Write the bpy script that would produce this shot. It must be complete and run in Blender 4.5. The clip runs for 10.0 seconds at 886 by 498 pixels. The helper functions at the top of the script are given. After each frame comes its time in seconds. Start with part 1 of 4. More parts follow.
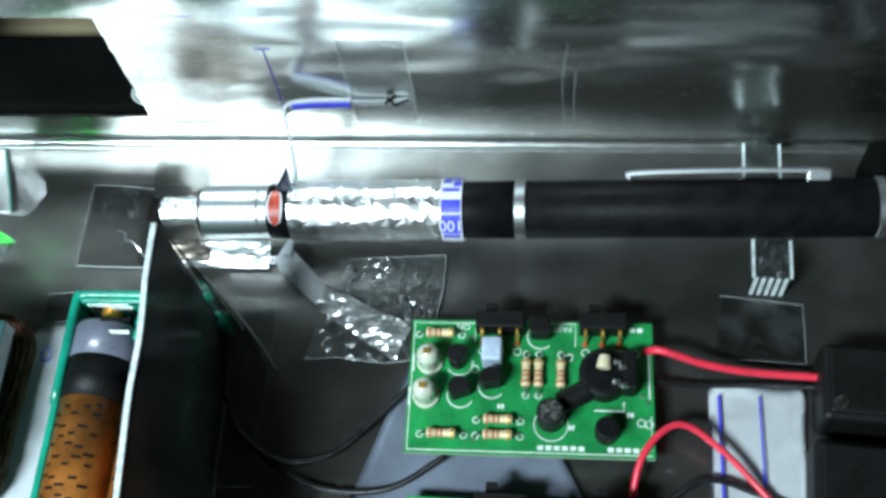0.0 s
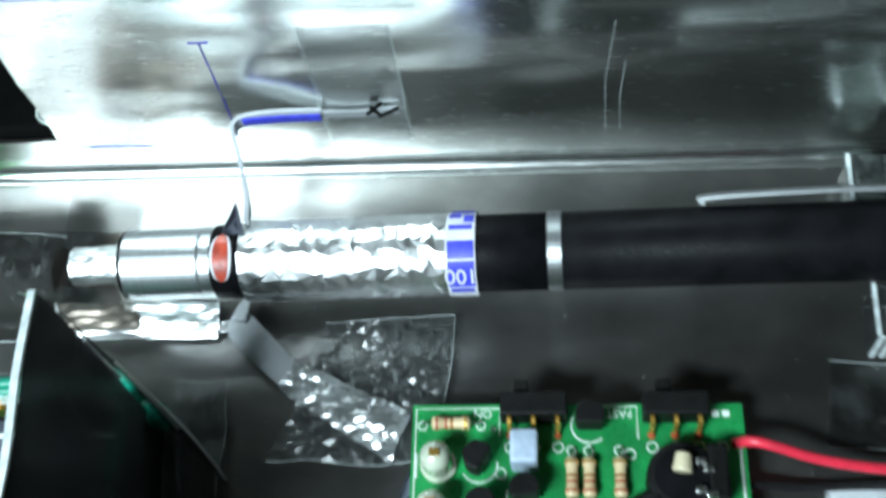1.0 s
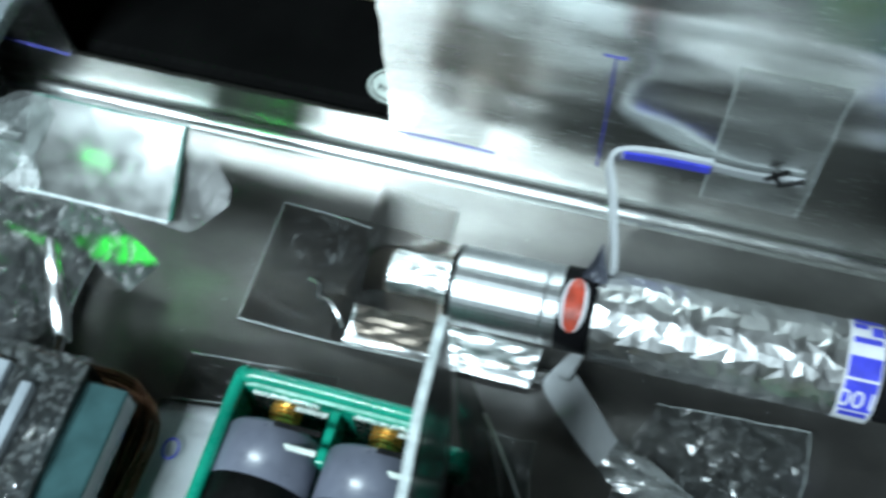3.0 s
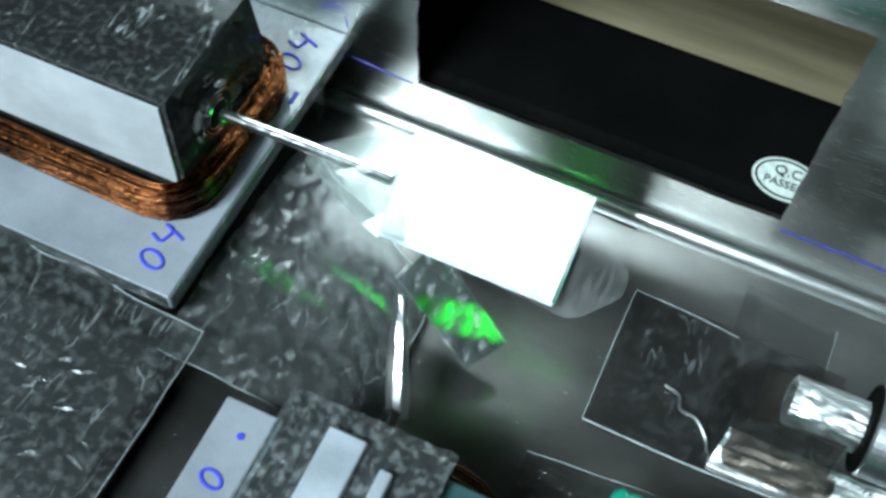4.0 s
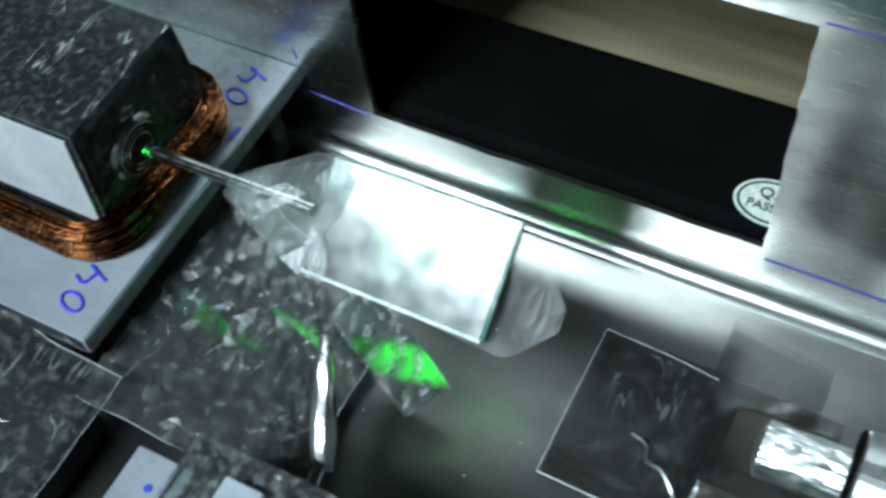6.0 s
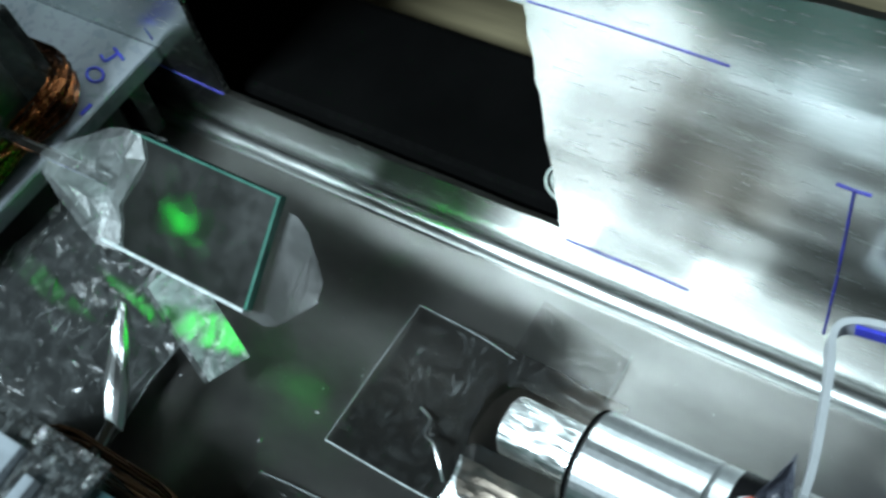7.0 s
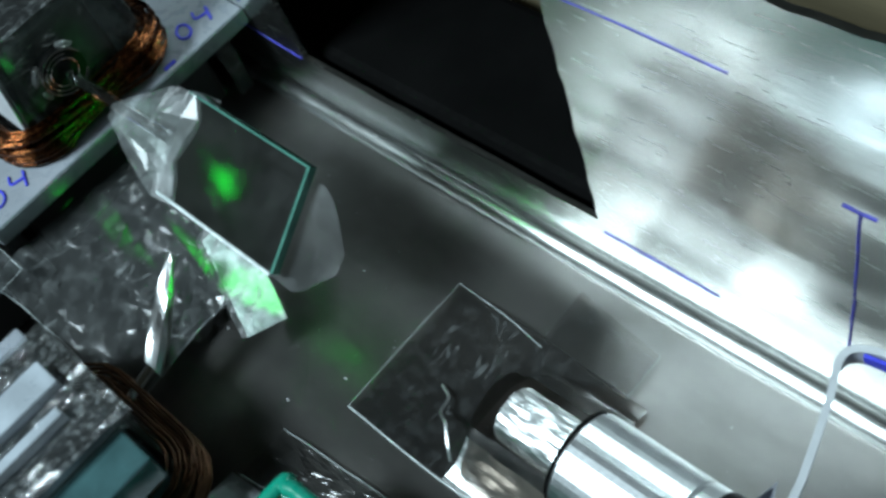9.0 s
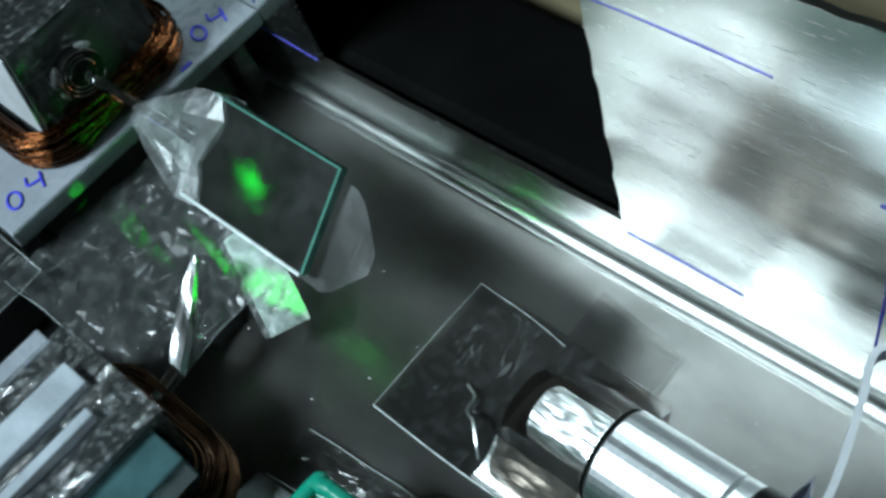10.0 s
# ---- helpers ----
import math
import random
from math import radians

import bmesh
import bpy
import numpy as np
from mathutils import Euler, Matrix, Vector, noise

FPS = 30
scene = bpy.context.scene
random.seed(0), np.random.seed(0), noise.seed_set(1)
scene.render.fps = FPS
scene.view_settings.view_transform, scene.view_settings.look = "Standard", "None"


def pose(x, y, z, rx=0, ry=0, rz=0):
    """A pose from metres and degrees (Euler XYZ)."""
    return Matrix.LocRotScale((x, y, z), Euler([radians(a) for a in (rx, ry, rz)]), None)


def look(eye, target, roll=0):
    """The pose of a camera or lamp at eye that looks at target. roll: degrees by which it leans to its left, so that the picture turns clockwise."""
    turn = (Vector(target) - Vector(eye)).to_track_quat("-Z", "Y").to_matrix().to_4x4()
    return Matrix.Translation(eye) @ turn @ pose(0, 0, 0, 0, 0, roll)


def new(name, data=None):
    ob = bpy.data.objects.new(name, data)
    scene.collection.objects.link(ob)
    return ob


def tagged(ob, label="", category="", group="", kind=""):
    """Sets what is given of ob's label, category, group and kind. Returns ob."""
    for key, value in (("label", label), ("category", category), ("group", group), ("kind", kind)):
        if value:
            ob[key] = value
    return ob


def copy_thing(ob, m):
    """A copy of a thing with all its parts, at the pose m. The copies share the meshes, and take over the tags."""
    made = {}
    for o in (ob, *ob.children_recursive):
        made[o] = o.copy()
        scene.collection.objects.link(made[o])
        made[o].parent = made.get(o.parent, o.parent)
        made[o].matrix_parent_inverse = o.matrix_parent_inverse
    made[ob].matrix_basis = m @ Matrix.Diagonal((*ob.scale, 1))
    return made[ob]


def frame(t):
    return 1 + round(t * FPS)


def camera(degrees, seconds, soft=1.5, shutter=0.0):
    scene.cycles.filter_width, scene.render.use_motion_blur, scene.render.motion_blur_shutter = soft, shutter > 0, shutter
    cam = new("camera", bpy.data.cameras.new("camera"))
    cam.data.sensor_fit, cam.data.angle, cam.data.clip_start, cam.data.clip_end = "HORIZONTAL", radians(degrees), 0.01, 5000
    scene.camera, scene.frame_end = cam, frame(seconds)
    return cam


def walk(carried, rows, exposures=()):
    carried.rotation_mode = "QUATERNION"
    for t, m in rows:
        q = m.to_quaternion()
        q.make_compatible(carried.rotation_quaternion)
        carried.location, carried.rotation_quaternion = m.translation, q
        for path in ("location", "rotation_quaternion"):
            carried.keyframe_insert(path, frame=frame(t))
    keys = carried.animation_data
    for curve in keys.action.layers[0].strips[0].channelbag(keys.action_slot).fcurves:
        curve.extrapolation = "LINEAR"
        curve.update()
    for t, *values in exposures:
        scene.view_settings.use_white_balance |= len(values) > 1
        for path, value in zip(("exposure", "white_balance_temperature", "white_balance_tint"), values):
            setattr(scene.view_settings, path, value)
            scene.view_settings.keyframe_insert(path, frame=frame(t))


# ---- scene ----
cam = camera(43.4, 10.0, soft=3.0, shutter=0.5)
PATH = [
    (0, (0.00233, -0.00173, 0.2332), (-0.0523, 0.2205, -0.2114), -11.43),
    (0.5, (-0.00034, 0.01446, 0.20214), (-0.0601, 0.2231, -0.2483), -15.73),
    (1, (-0.00734, 0.03183, 0.17702), (-0.0585, 0.2658, -0.2619), -11.79),
    (1.5, (-0.013, 0.04234, 0.16425), (-0.0818, 0.2841, -0.268), -14.01),
    (2, (-0.02909, 0.04525, 0.16436), (-0.1, 0.2933, -0.2639), -10.60),
    (3.5, (-0.08437, 0.04218, 0.15329), (-0.1703, 0.2709, -0.283), 0.37),
    (4, (-0.11134, 0.0446, 0.14353), (-0.2082, 0.285, -0.2841), 3.21),
    (4.5, (-0.11081, 0.04657, 0.13398), (-0.2215, 0.2959, -0.285), 1.63),
    (5, (-0.11203, 0.04633, 0.1321), (-0.2135, 0.3058, -0.2831), 3.93),
    (6.5, (-0.06787, 0.06765, 0.12835), (-0.2669, 0.2887, -0.2735), -14.60),
    (7, (-0.04951, 0.07756, 0.12661), (-0.2663, 0.2781, -0.2769), -17.59),
    (7.5, (-0.04298, 0.09235, 0.12673), (-0.2957, 0.2455, -0.2766), -26.85),
    (8, (-0.03385, 0.09771, 0.1264), (-0.3114, 0.2382, -0.265), -28.67),
    (8.5, (-0.03234, 0.09623, 0.12077), (-0.3088, 0.2348, -0.2721), -26.38),
    (9, (-0.03582, 0.09093, 0.12406), (-0.3087, 0.2286, -0.2716), -25.27),
    (9.5, (-0.03831, 0.09043, 0.12647), (-0.3146, 0.2238, -0.2683), -26.14),
    (10, (-0.04054, 0.08542, 0.12725), (-0.3023, 0.2335, -0.2722), -23.19),
]
walk(cam, [(t, look(eye, target, roll)) for t, eye, target, roll in PATH],
     exposures=[(0.0, 0.48), (1.0, 0.48), (2.0, 0.12), (3.5, 0.24), (5.0, 0.28), (6.5, -0.05), (8.0, -0.03), (9.0, 0.02), (10.0, -0.02)])

# ---- light ----
world = bpy.data.worlds.new("room_air")
scene.world = world
world.use_nodes = True
world.node_tree.nodes["Background"].inputs[0].default_value = (0.75, 0.9, 1.0, 1)
world.node_tree.nodes["Background"].inputs[1].default_value = 0.02


def lamp(name, kind, place, target, power, colour, **settings):
    data = bpy.data.lights.new(name, kind)
    data.energy, data.color = power, colour
    for key, value in settings.items():
        if key == "size":
            data.shape, data.size, data.size_y = "RECTANGLE", value[0], value[1]
        elif key == "radius":
            data.shadow_soft_size = value
        elif key == "cone":
            data.spot_size, data.spot_blend = radians(value), 0.6
    ob = new(name, data)
    ob.matrix_world = look(place, target)
    if kind == "AREA":
        ob.matrix_world = Matrix.Translation(place) @ pose(0, 0, 0, math.degrees(math.atan2(target[1] - place[1], place[2] - target[2])), 0, -12)
    return ob


lamp("desk_lamp_light", "AREA", (-0.29, -0.25, 0.50), (-0.08, 0.10, 0.0), 5.8, (0.79, 1.0, 1.09), size=(0.22, 0.09))
# the laser's own light, leaving the pen's nozzle
lamp("laser_spot", "SPOT", (-0.0965, 0.1180, 0.0112), (-0.1375, 0.1182, 0.0243), 90.0, (0.0, 1.0, 0.05), radius=0.0003, cone=1.8)
lamp("laser_spread", "SPOT", (-0.0965, 0.1170, 0.0115), (-0.1360, 0.1118, 0.0076), 2.4, (0.0, 1.0, 0.03), radius=0.0006, cone=7.5)
lamp("laser_halo", "SPOT", (-0.0968, 0.1172, 0.0140), (-0.1760, 0.1150, 0.0245), 0.05, (0.0, 1.0, 0.05), radius=0.0008, cone=15)
lamp("laser_stray", "SPOT", (-0.0965, 0.1172, 0.0115), (-0.1225, 0.1138, 0.0), 0.22, (0.0, 1.0, 0.05), radius=0.0008, cone=8)


# ---- materials ----
def material(name, colour, rough=0.5, metal=0.0, vary=0.15, scale=60.0, bump=0.0, bump_scale=400.0, stretch=(1, 1, 1), rough_vary=0.1, coat=0.0, alpha=1.0, transmission=0.0, second=None, spec=0.5):
    """A principled surface with two scales of variation in colour, gloss and relief."""
    m = bpy.data.materials.new(name)
    m.use_nodes = True
    n, l = m.node_tree.nodes, m.node_tree.links
    b = n["Principled BSDF"]
    tc, mp = n.new("ShaderNodeTexCoord"), n.new("ShaderNodeMapping")
    mp.inputs["Scale"].default_value = stretch
    l.new(tc.outputs["Object"], mp.inputs["Vector"])
    big, fine = n.new("ShaderNodeTexNoise"), n.new("ShaderNodeTexNoise")
    big.inputs["Scale"].default_value, fine.inputs["Scale"].default_value = scale, bump_scale
    big.inputs["Detail"].default_value, fine.inputs["Detail"].default_value = 5, 3
    l.new(mp.outputs[0], big.inputs["Vector"])
    l.new(mp.outputs[0], fine.inputs["Vector"])
    mix = n.new("ShaderNodeMix")
    mix.data_type = "RGBA"
    dark = second or tuple(c * (1 - vary) for c in colour)
    light = tuple(min(1, c * (1 + vary)) for c in colour) if not second else colour
    mix.inputs[6].default_value, mix.inputs[7].default_value = (*dark, 1), (*light, 1)
    ramp = n.new("ShaderNodeMapRange")
    ramp.inputs[1].default_value, ramp.inputs[2].default_value = 0.35, 0.65
    l.new(big.outputs["Fac"], ramp.inputs[0])
    l.new(ramp.outputs[0], mix.inputs[0])
    l.new(mix.outputs[2], b.inputs["Base Color"])
    rr = n.new("ShaderNodeMapRange")
    rr.inputs[1].default_value, rr.inputs[2].default_value = 0.3, 0.7
    rr.inputs[3].default_value, rr.inputs[4].default_value = max(0.02, rough - rough_vary), min(1, rough + rough_vary)
    l.new(fine.outputs["Fac"], rr.inputs[0])
    l.new(rr.outputs[0], b.inputs["Roughness"])
    b.inputs["Metallic"].default_value = metal
    b.inputs["Coat Weight"].default_value = coat
    b.inputs["Transmission Weight"].default_value = transmission
    b.inputs["Alpha"].default_value = alpha
    b.inputs["Specular IOR Level"].default_value = spec
    if bump:
        bp = n.new("ShaderNodeBump")
        bp.inputs["Strength"].default_value, bp.inputs["Distance"].default_value = bump, 0.0004
        l.new(fine.outputs["Fac"], bp.inputs["Height"])
        l.new(bp.outputs[0], b.inputs["Normal"])
    return m


def film(name, haze=0.12, tint=(0.86, 0.88, 0.87), rough=0.12, gloss=1.0, crinkle=0.5, scale=260.0, haze_colour=(0.8, 0.85, 0.85), dust=0.5, stretch=(1, 1, 1), turn=0.0, dust_scale=130.0, scratch=0.0):
    """Clear sticky tape or thin plastic: it lets light pass, mirrors at its skin and carries a little milky haze and dust."""
    m = bpy.data.materials.new(name)
    m.use_nodes = True
    n, l = m.node_tree.nodes, m.node_tree.links
    n.remove(n["Principled BSDF"])
    out = n["Material Output"]
    tc, mp, noise1, noise2 = n.new("ShaderNodeTexCoord"), n.new("ShaderNodeMapping"), n.new("ShaderNodeTexNoise"), n.new("ShaderNodeTexNoise")
    mp.inputs["Scale"].default_value = stretch
    mp.inputs["Rotation"].default_value = (0, 0, radians(turn))
    l.new(tc.outputs["Object"], mp.inputs["Vector"])
    noise1.inputs["Scale"].default_value, noise1.inputs["Detail"].default_value = scale, 6
    noise1.inputs["Distortion"].default_value = 1.5
    noise2.inputs["Scale"].default_value, noise2.inputs["Detail"].default_value = dust_scale, 8
    l.new(mp.outputs[0], noise1.inputs["Vector"])
    l.new(tc.outputs["Object"], noise2.inputs["Vector"])
    bump = n.new("ShaderNodeBump")
    bump.inputs["Strength"].default_value, bump.inputs["Distance"].default_value = crinkle, 0.0006
    l.new(noise1.outputs["Fac"], bump.inputs["Height"])
    clear, skin, milk = n.new("ShaderNodeBsdfTransparent"), n.new("ShaderNodeBsdfGlossy"), n.new("ShaderNodeBsdfDiffuse")
    clear.inputs[0].default_value = (*tint, 1)
    milk.inputs[0].default_value = (*haze_colour, 1)
    skin.inputs["Roughness"].default_value = rough
    l.new(bump.outputs[0], skin.inputs["Normal"])
    fres = n.new("ShaderNodeFresnel")
    fres.inputs[0].default_value = 1.5
    l.new(bump.outputs[0], fres.inputs["Normal"])
    gain = n.new("ShaderNodeMath")
    gain.operation, gain.use_clamp = "MULTIPLY", True
    gain.inputs[1].default_value = gloss
    l.new(fres.outputs[0], gain.inputs[0])
    dusty = n.new("ShaderNodeMapRange")
    dusty.inputs[1].default_value, dusty.inputs[2].default_value = 0.48, 0.72
    dusty.inputs[3].default_value, dusty.inputs[4].default_value = haze * (1 - dust), haze * (1 + 3 * dust)
    l.new(noise2.outputs["Fac"], dusty.inputs[0])
    amount = dusty.outputs[0]
    for angle in (25, 115) if scratch else ():
        lines, turned, thin, add = n.new("ShaderNodeTexNoise"), n.new("ShaderNodeMapping"), n.new("ShaderNodeMapRange"), n.new("ShaderNodeMath")
        aside, size, patchy, where, both = n.new("ShaderNodeMath"), n.new("ShaderNodeMath"), n.new("ShaderNodeTexNoise"), n.new("ShaderNodeMapRange"), n.new("ShaderNodeMath")
        turned.inputs["Rotation"].default_value, turned.inputs["Scale"].default_value = (0, 0, radians(angle)), (1, 0.16, 1)
        lines.inputs["Scale"].default_value, lines.inputs["Detail"].default_value, lines.inputs["Distortion"].default_value = 260 + angle, 1, 0.6
        patchy.inputs["Scale"].default_value, patchy.inputs["Detail"].default_value = 210 + angle, 4
        l.new(tc.outputs["Object"], turned.inputs["Vector"])
        l.new(turned.outputs[0], lines.inputs["Vector"])
        l.new(tc.outputs["Object"], patchy.inputs["Vector"])
        aside.operation, size.operation, aside.inputs[1].default_value = "SUBTRACT", "ABSOLUTE", 0.5 + angle * 0.0005
        l.new(lines.outputs["Fac"], aside.inputs[0])
        l.new(aside.outputs[0], size.inputs[0])
        thin.inputs[1].default_value, thin.inputs[2].default_value = 0.002, 0.012
        thin.inputs[3].default_value, thin.inputs[4].default_value = scratch, 0.0
        l.new(size.outputs[0], thin.inputs[0])
        where.inputs[1].default_value, where.inputs[2].default_value = 0.52, 0.62
        l.new(patchy.outputs["Fac"], where.inputs[0])
        both.operation = "MULTIPLY"
        l.new(thin.outputs[0], both.inputs[0])
        l.new(where.outputs[0], both.inputs[1])
        add.operation, add.use_clamp = "ADD", True
        l.new(amount, add.inputs[0])
        l.new(both.outputs[0], add.inputs[1])
        amount = add.outputs[0]
    a, b = n.new("ShaderNodeMixShader"), n.new("ShaderNodeMixShader")
    l.new(amount, a.inputs[0])
    l.new(clear.outputs[0], a.inputs[1])
    l.new(milk.outputs[0], a.inputs[2])
    l.new(gain.outputs[0], b.inputs[0])
    l.new(a.outputs[0], b.inputs[1])
    l.new(skin.outputs[0], b.inputs[2])
    l.new(b.outputs[0], out.inputs[0])
    return m


M = {
    "alu": material("brushed_aluminium", (0.84, 0.86, 0.84), 0.24, 1.0, 0.05, 30, 0.03, 420, (0.55, 10, 10), 0.04),
    # the wall's bright metal, with the dim room's reflection darkened into the colour
    "alu_floor": material("scuffed_aluminium_shaded", (0.345, 0.335, 0.322), 0.31, 0.92, 0.25, 40, 0.0, 90, (1, 1.6, 1), 0.008),
    "table": material("worn_wood_table", (0.24, 0.20, 0.12), 0.5, 0, 0.25, 14, 0.2, 120, (1, 12, 1), 0.1),
    "room": material("dim_plaster", (0.35, 0.35, 0.33), 0.9, 0, 0.1, 3, 0.1, 20),
    "black": material("black_plastic", (0.006, 0.006, 0.006), 0.5, 0, 0.3, 90, 0.2, 1500, spec=0.2),
    "matt_black": material("matt_black_plastic", (0.003, 0.003, 0.003), 0.8, 0, 0.3, 60, 0.1, 800, spec=0.04),
    "pen_black": material("black_lacquer", (0.006, 0.006, 0.007), 0.5, 0, 0.3, 200, 0.05, 2500, spec=0.07),
    "chrome": material("chrome", (0.82, 0.83, 0.83), 0.10, 1.0, 0.03, 200, 0.02, 900, (1, 1, 1), 0.03),
    "satin": material("satin_steel", (0.60, 0.62, 0.63), 0.38, 1.0, 0.05, 300, 0.05, 1500, (6, 1, 1), 0.05),
    "foil": material("wrinkled_foil", (0.82, 0.83, 0.83), 0.34, 1.0, 0.06, 160, 0.12, 300, (1.6, 0.8, 0.8), 0.06),
    "foil_soft": material("soft_bright_foil", (0.86, 0.88, 0.88), 0.38, 1.0, 0.06, 200, 0.3, 400, (1, 3, 1), 0.1),
    "paper": material("white_paper", (0.74, 0.76, 0.78), 0.8, 0, 0.08, 120, 0.25, 900),
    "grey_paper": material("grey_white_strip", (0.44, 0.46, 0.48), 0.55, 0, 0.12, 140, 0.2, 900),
    "blue_ink": material("blue_ink", (0.03, 0.03, 0.30), 0.5, 0, 0.35, 700, 0.0),
    "blue_print": material("blue_print", (0.05, 0.06, 0.62), 0.45, 0, 0.15, 500, 0.1),
    "white_print": material("white_print", (0.75, 0.76, 0.80), 0.5, 0, 0.06, 400, 0.1),
    "red": material("red_label", (0.48, 0.06, 0.03), 0.4, 0, 0.25, 500, 0.2, 900),
    "pcb": material("green_solder_mask", (0.012, 0.23, 0.06), 0.33, 0, 0.25, 160, 0.15, 900),
    "fibre": material("board_edge", (0.25, 0.42, 0.26), 0.6, 0, 0.15, 400, 0.2, 900),
    "silk": material("white_silkscreen", (0.70, 0.78, 0.72), 0.6, 0, 0.15, 900, 0.0),
    "resistor": material("beige_resistor", (0.62, 0.47, 0.27), 0.4, 0, 0.1, 500, 0.1),
    "band_red": material("red_brown_band", (0.40, 0.08, 0.03), 0.4, 0, 0.2, 500),
    "gold": material("golden_pin", (0.78, 0.45, 0.10), 0.3, 0.8, 0.2, 500),
    "solder": material("tinned_metal", (0.7, 0.7, 0.68), 0.25, 1.0, 0.1, 600, 0.4, 1200),
    "led": material("clear_led", (0.52, 0.56, 0.44), 0.08, 0, 0.15, 400, 0.0, coat=1.0),
    "cap_blue": material("pale_blue_sleeve", (0.42, 0.50, 0.62), 0.35, 0, 0.2, 300, 0.2),
    "knob": material("ivory_knob", (0.62, 0.54, 0.36), 0.45, 0, 0.1, 300),
    "red_wire": material("red_insulation", (0.72, 0.03, 0.06), 0.35, 0, 0.12, 300, 0.1),
    "black_wire": material("black_insulation", (0.010, 0.010, 0.011), 0.35, 0, 0.2, 300, 0.1),
    "teal": material("teal_plastic", (0.005, 0.26, 0.17), 0.30, 0, 0.2, 120, 0.15, 900, coat=0.3),
    "bat_grey": material("grey_battery_sleeve", (0.13, 0.14, 0.18), 0.35, 0, 0.1, 200, 0.1),
    "bat_orange": material("copper_battery_sleeve", (0.36, 0.125, 0.025), 0.30, 0.4, 0.35, 150, 0.1),
    "dark_copper": material("dark_varnished_copper", (0.10, 0.045, 0.02), 0.35, 0.7, 0.5, 200, 0.4, 900),
    "copper": material("enamelled_copper", (0.125, 0.043, 0.015), 0.24, 1.0, 0.7, 160, 0.4, 900),
    "slate": material("blue_grey_card", (0.24, 0.27, 0.34), 0.6, 0, 0.25, 60, 0.25, 600),
    "acrylic_dark": material("smoked_acrylic", (0.030, 0.031, 0.031), 0.18, 0, 0.3, 60, 0.6, 70, (1, 1.5, 0.5), rough_vary=0.10),
    "acrylic_edge": material("sawn_acrylic_edge", (0.62, 0.68, 0.68), 0.45, 0, 0.2, 500, 0.6, 900),
    "mirror": material("mirror_glass", (0.72, 0.74, 0.73), 0.13, 1.0, 0.02, 90, 0.0, 300, rough_vary=0.02),
    "dark_mirror": material("dark_mirror_glass", (0.11, 0.13, 0.12), 0.3, 0.5, 0.1, 200, 0.1, 400),
    "green_glass": material("green_glass_edge", (0.07, 0.20, 0.16), 0.15, 0, 0.2, 300, coat=0.5),
    "plate": material("frosted_acrylic", (0.25, 0.27, 0.30), 0.3, 0, 0.18, 70, 0.2, 500, coat=0.4),
    "frost": material("pale_frosted_acrylic", (0.38, 0.42, 0.46), 0.35, 0, 0.2, 120, 0.3, 600, coat=0.3),
    "teal_glass": material("teal_grey_glass", (0.045, 0.10, 0.105), 0.15, 0, 0.25, 150, 0.1, 500, coat=0.5),
    "foil_clear": film("bright_folded_tape", 0.22, (0.8, 0.82, 0.82), 0.2, 7.0, 0.25, 140),
    "glue": film("hot_glue", 0.15, (0.8, 0.82, 0.8), 0.05, 2.5, 0.3, 500),
    "tape": film("clear_tape", 0.05, (0.70, 0.70, 0.69), 0.10, 1.6, 0.35, 240),
    "tape_flat": film("flat_clear_tape", 0.015, (0.76, 0.75, 0.74), 0.16, 1.0, 0.25, 180, stretch=(1, 3, 1)),
    "tape_dark": film("smoky_scuffed_tape", 0.018, (0.38, 0.34, 0.31), 0.2, 0.9, 0.22, 160, dust=0.3, stretch=(1, 2.5, 1), turn=-25, dust_scale=600, scratch=0.10),
    # smoky grey film, its tint deepened to hold down the lamp glow underneath
    "tape_smoky": film("dimming_smoky_dusty_tape", 0.06, (0.46, 0.48, 0.49), 0.2, 1.2, 0.25, 260, dust=0.2, stretch=(1, 3, 1), turn=30, dust_scale=420, scratch=0.22),
    "tape_shine": film("shiny_crinkled_tape", 0.10, (0.80, 0.83, 0.84), 0.14, 6.0, 1.0, 420, dust=0.6, stretch=(2.2, 0.5, 1), turn=8, dust_scale=900),
    "tape_crisp": film("crumpled_clear_tape", 0.035, (0.82, 0.84, 0.85), 0.17, 1.1, 0.16, 420, dust=0.5, stretch=(1, 2.5, 1), turn=30, dust_scale=700, scratch=0.16),
    "tape_wall": film("wall_clear_tape", 0.05, (1.0, 1.0, 1.0), 0.3, 0.5, 0.15, 120, dust=0.5, stretch=(3, 1, 0.5)),
    "tape_green": film("thin_creased_tape", 0.07, (0.8, 0.85, 0.83), 0.3, 0.6, 0.4, 220, dust=0.4, stretch=(2, 1, 1)),
    "tape_milk": film("milky_tape", 0.125, (0.82, 0.86, 0.85), 0.25, 0.7, 0.2, 240, dust=0.4, stretch=(2, 1, 1), scratch=0.22),
    "acrylic": film("clear_acrylic", 0.035, (0.80, 0.87, 0.84), 0.05, 1.4, 0.06, 120, dust=0.4, dust_scale=1000, scratch=0.28),
}


# the thin mirror coating lets a little light shine through from behind
_n, _l = M["mirror"].node_tree.nodes, M["mirror"].node_tree.links
_through, _mix = _n.new("ShaderNodeBsdfTranslucent"), _n.new("ShaderNodeMixShader")
_through.inputs[0].default_value, _mix.inputs[0].default_value = (0.9, 0.95, 0.92, 1), 0.10
_l.new(_n["Principled BSDF"].outputs[0], _mix.inputs[1])
_l.new(_through.outputs[0], _mix.inputs[2])
_l.new(_mix.outputs[0], _n["Material Output"].inputs[0])


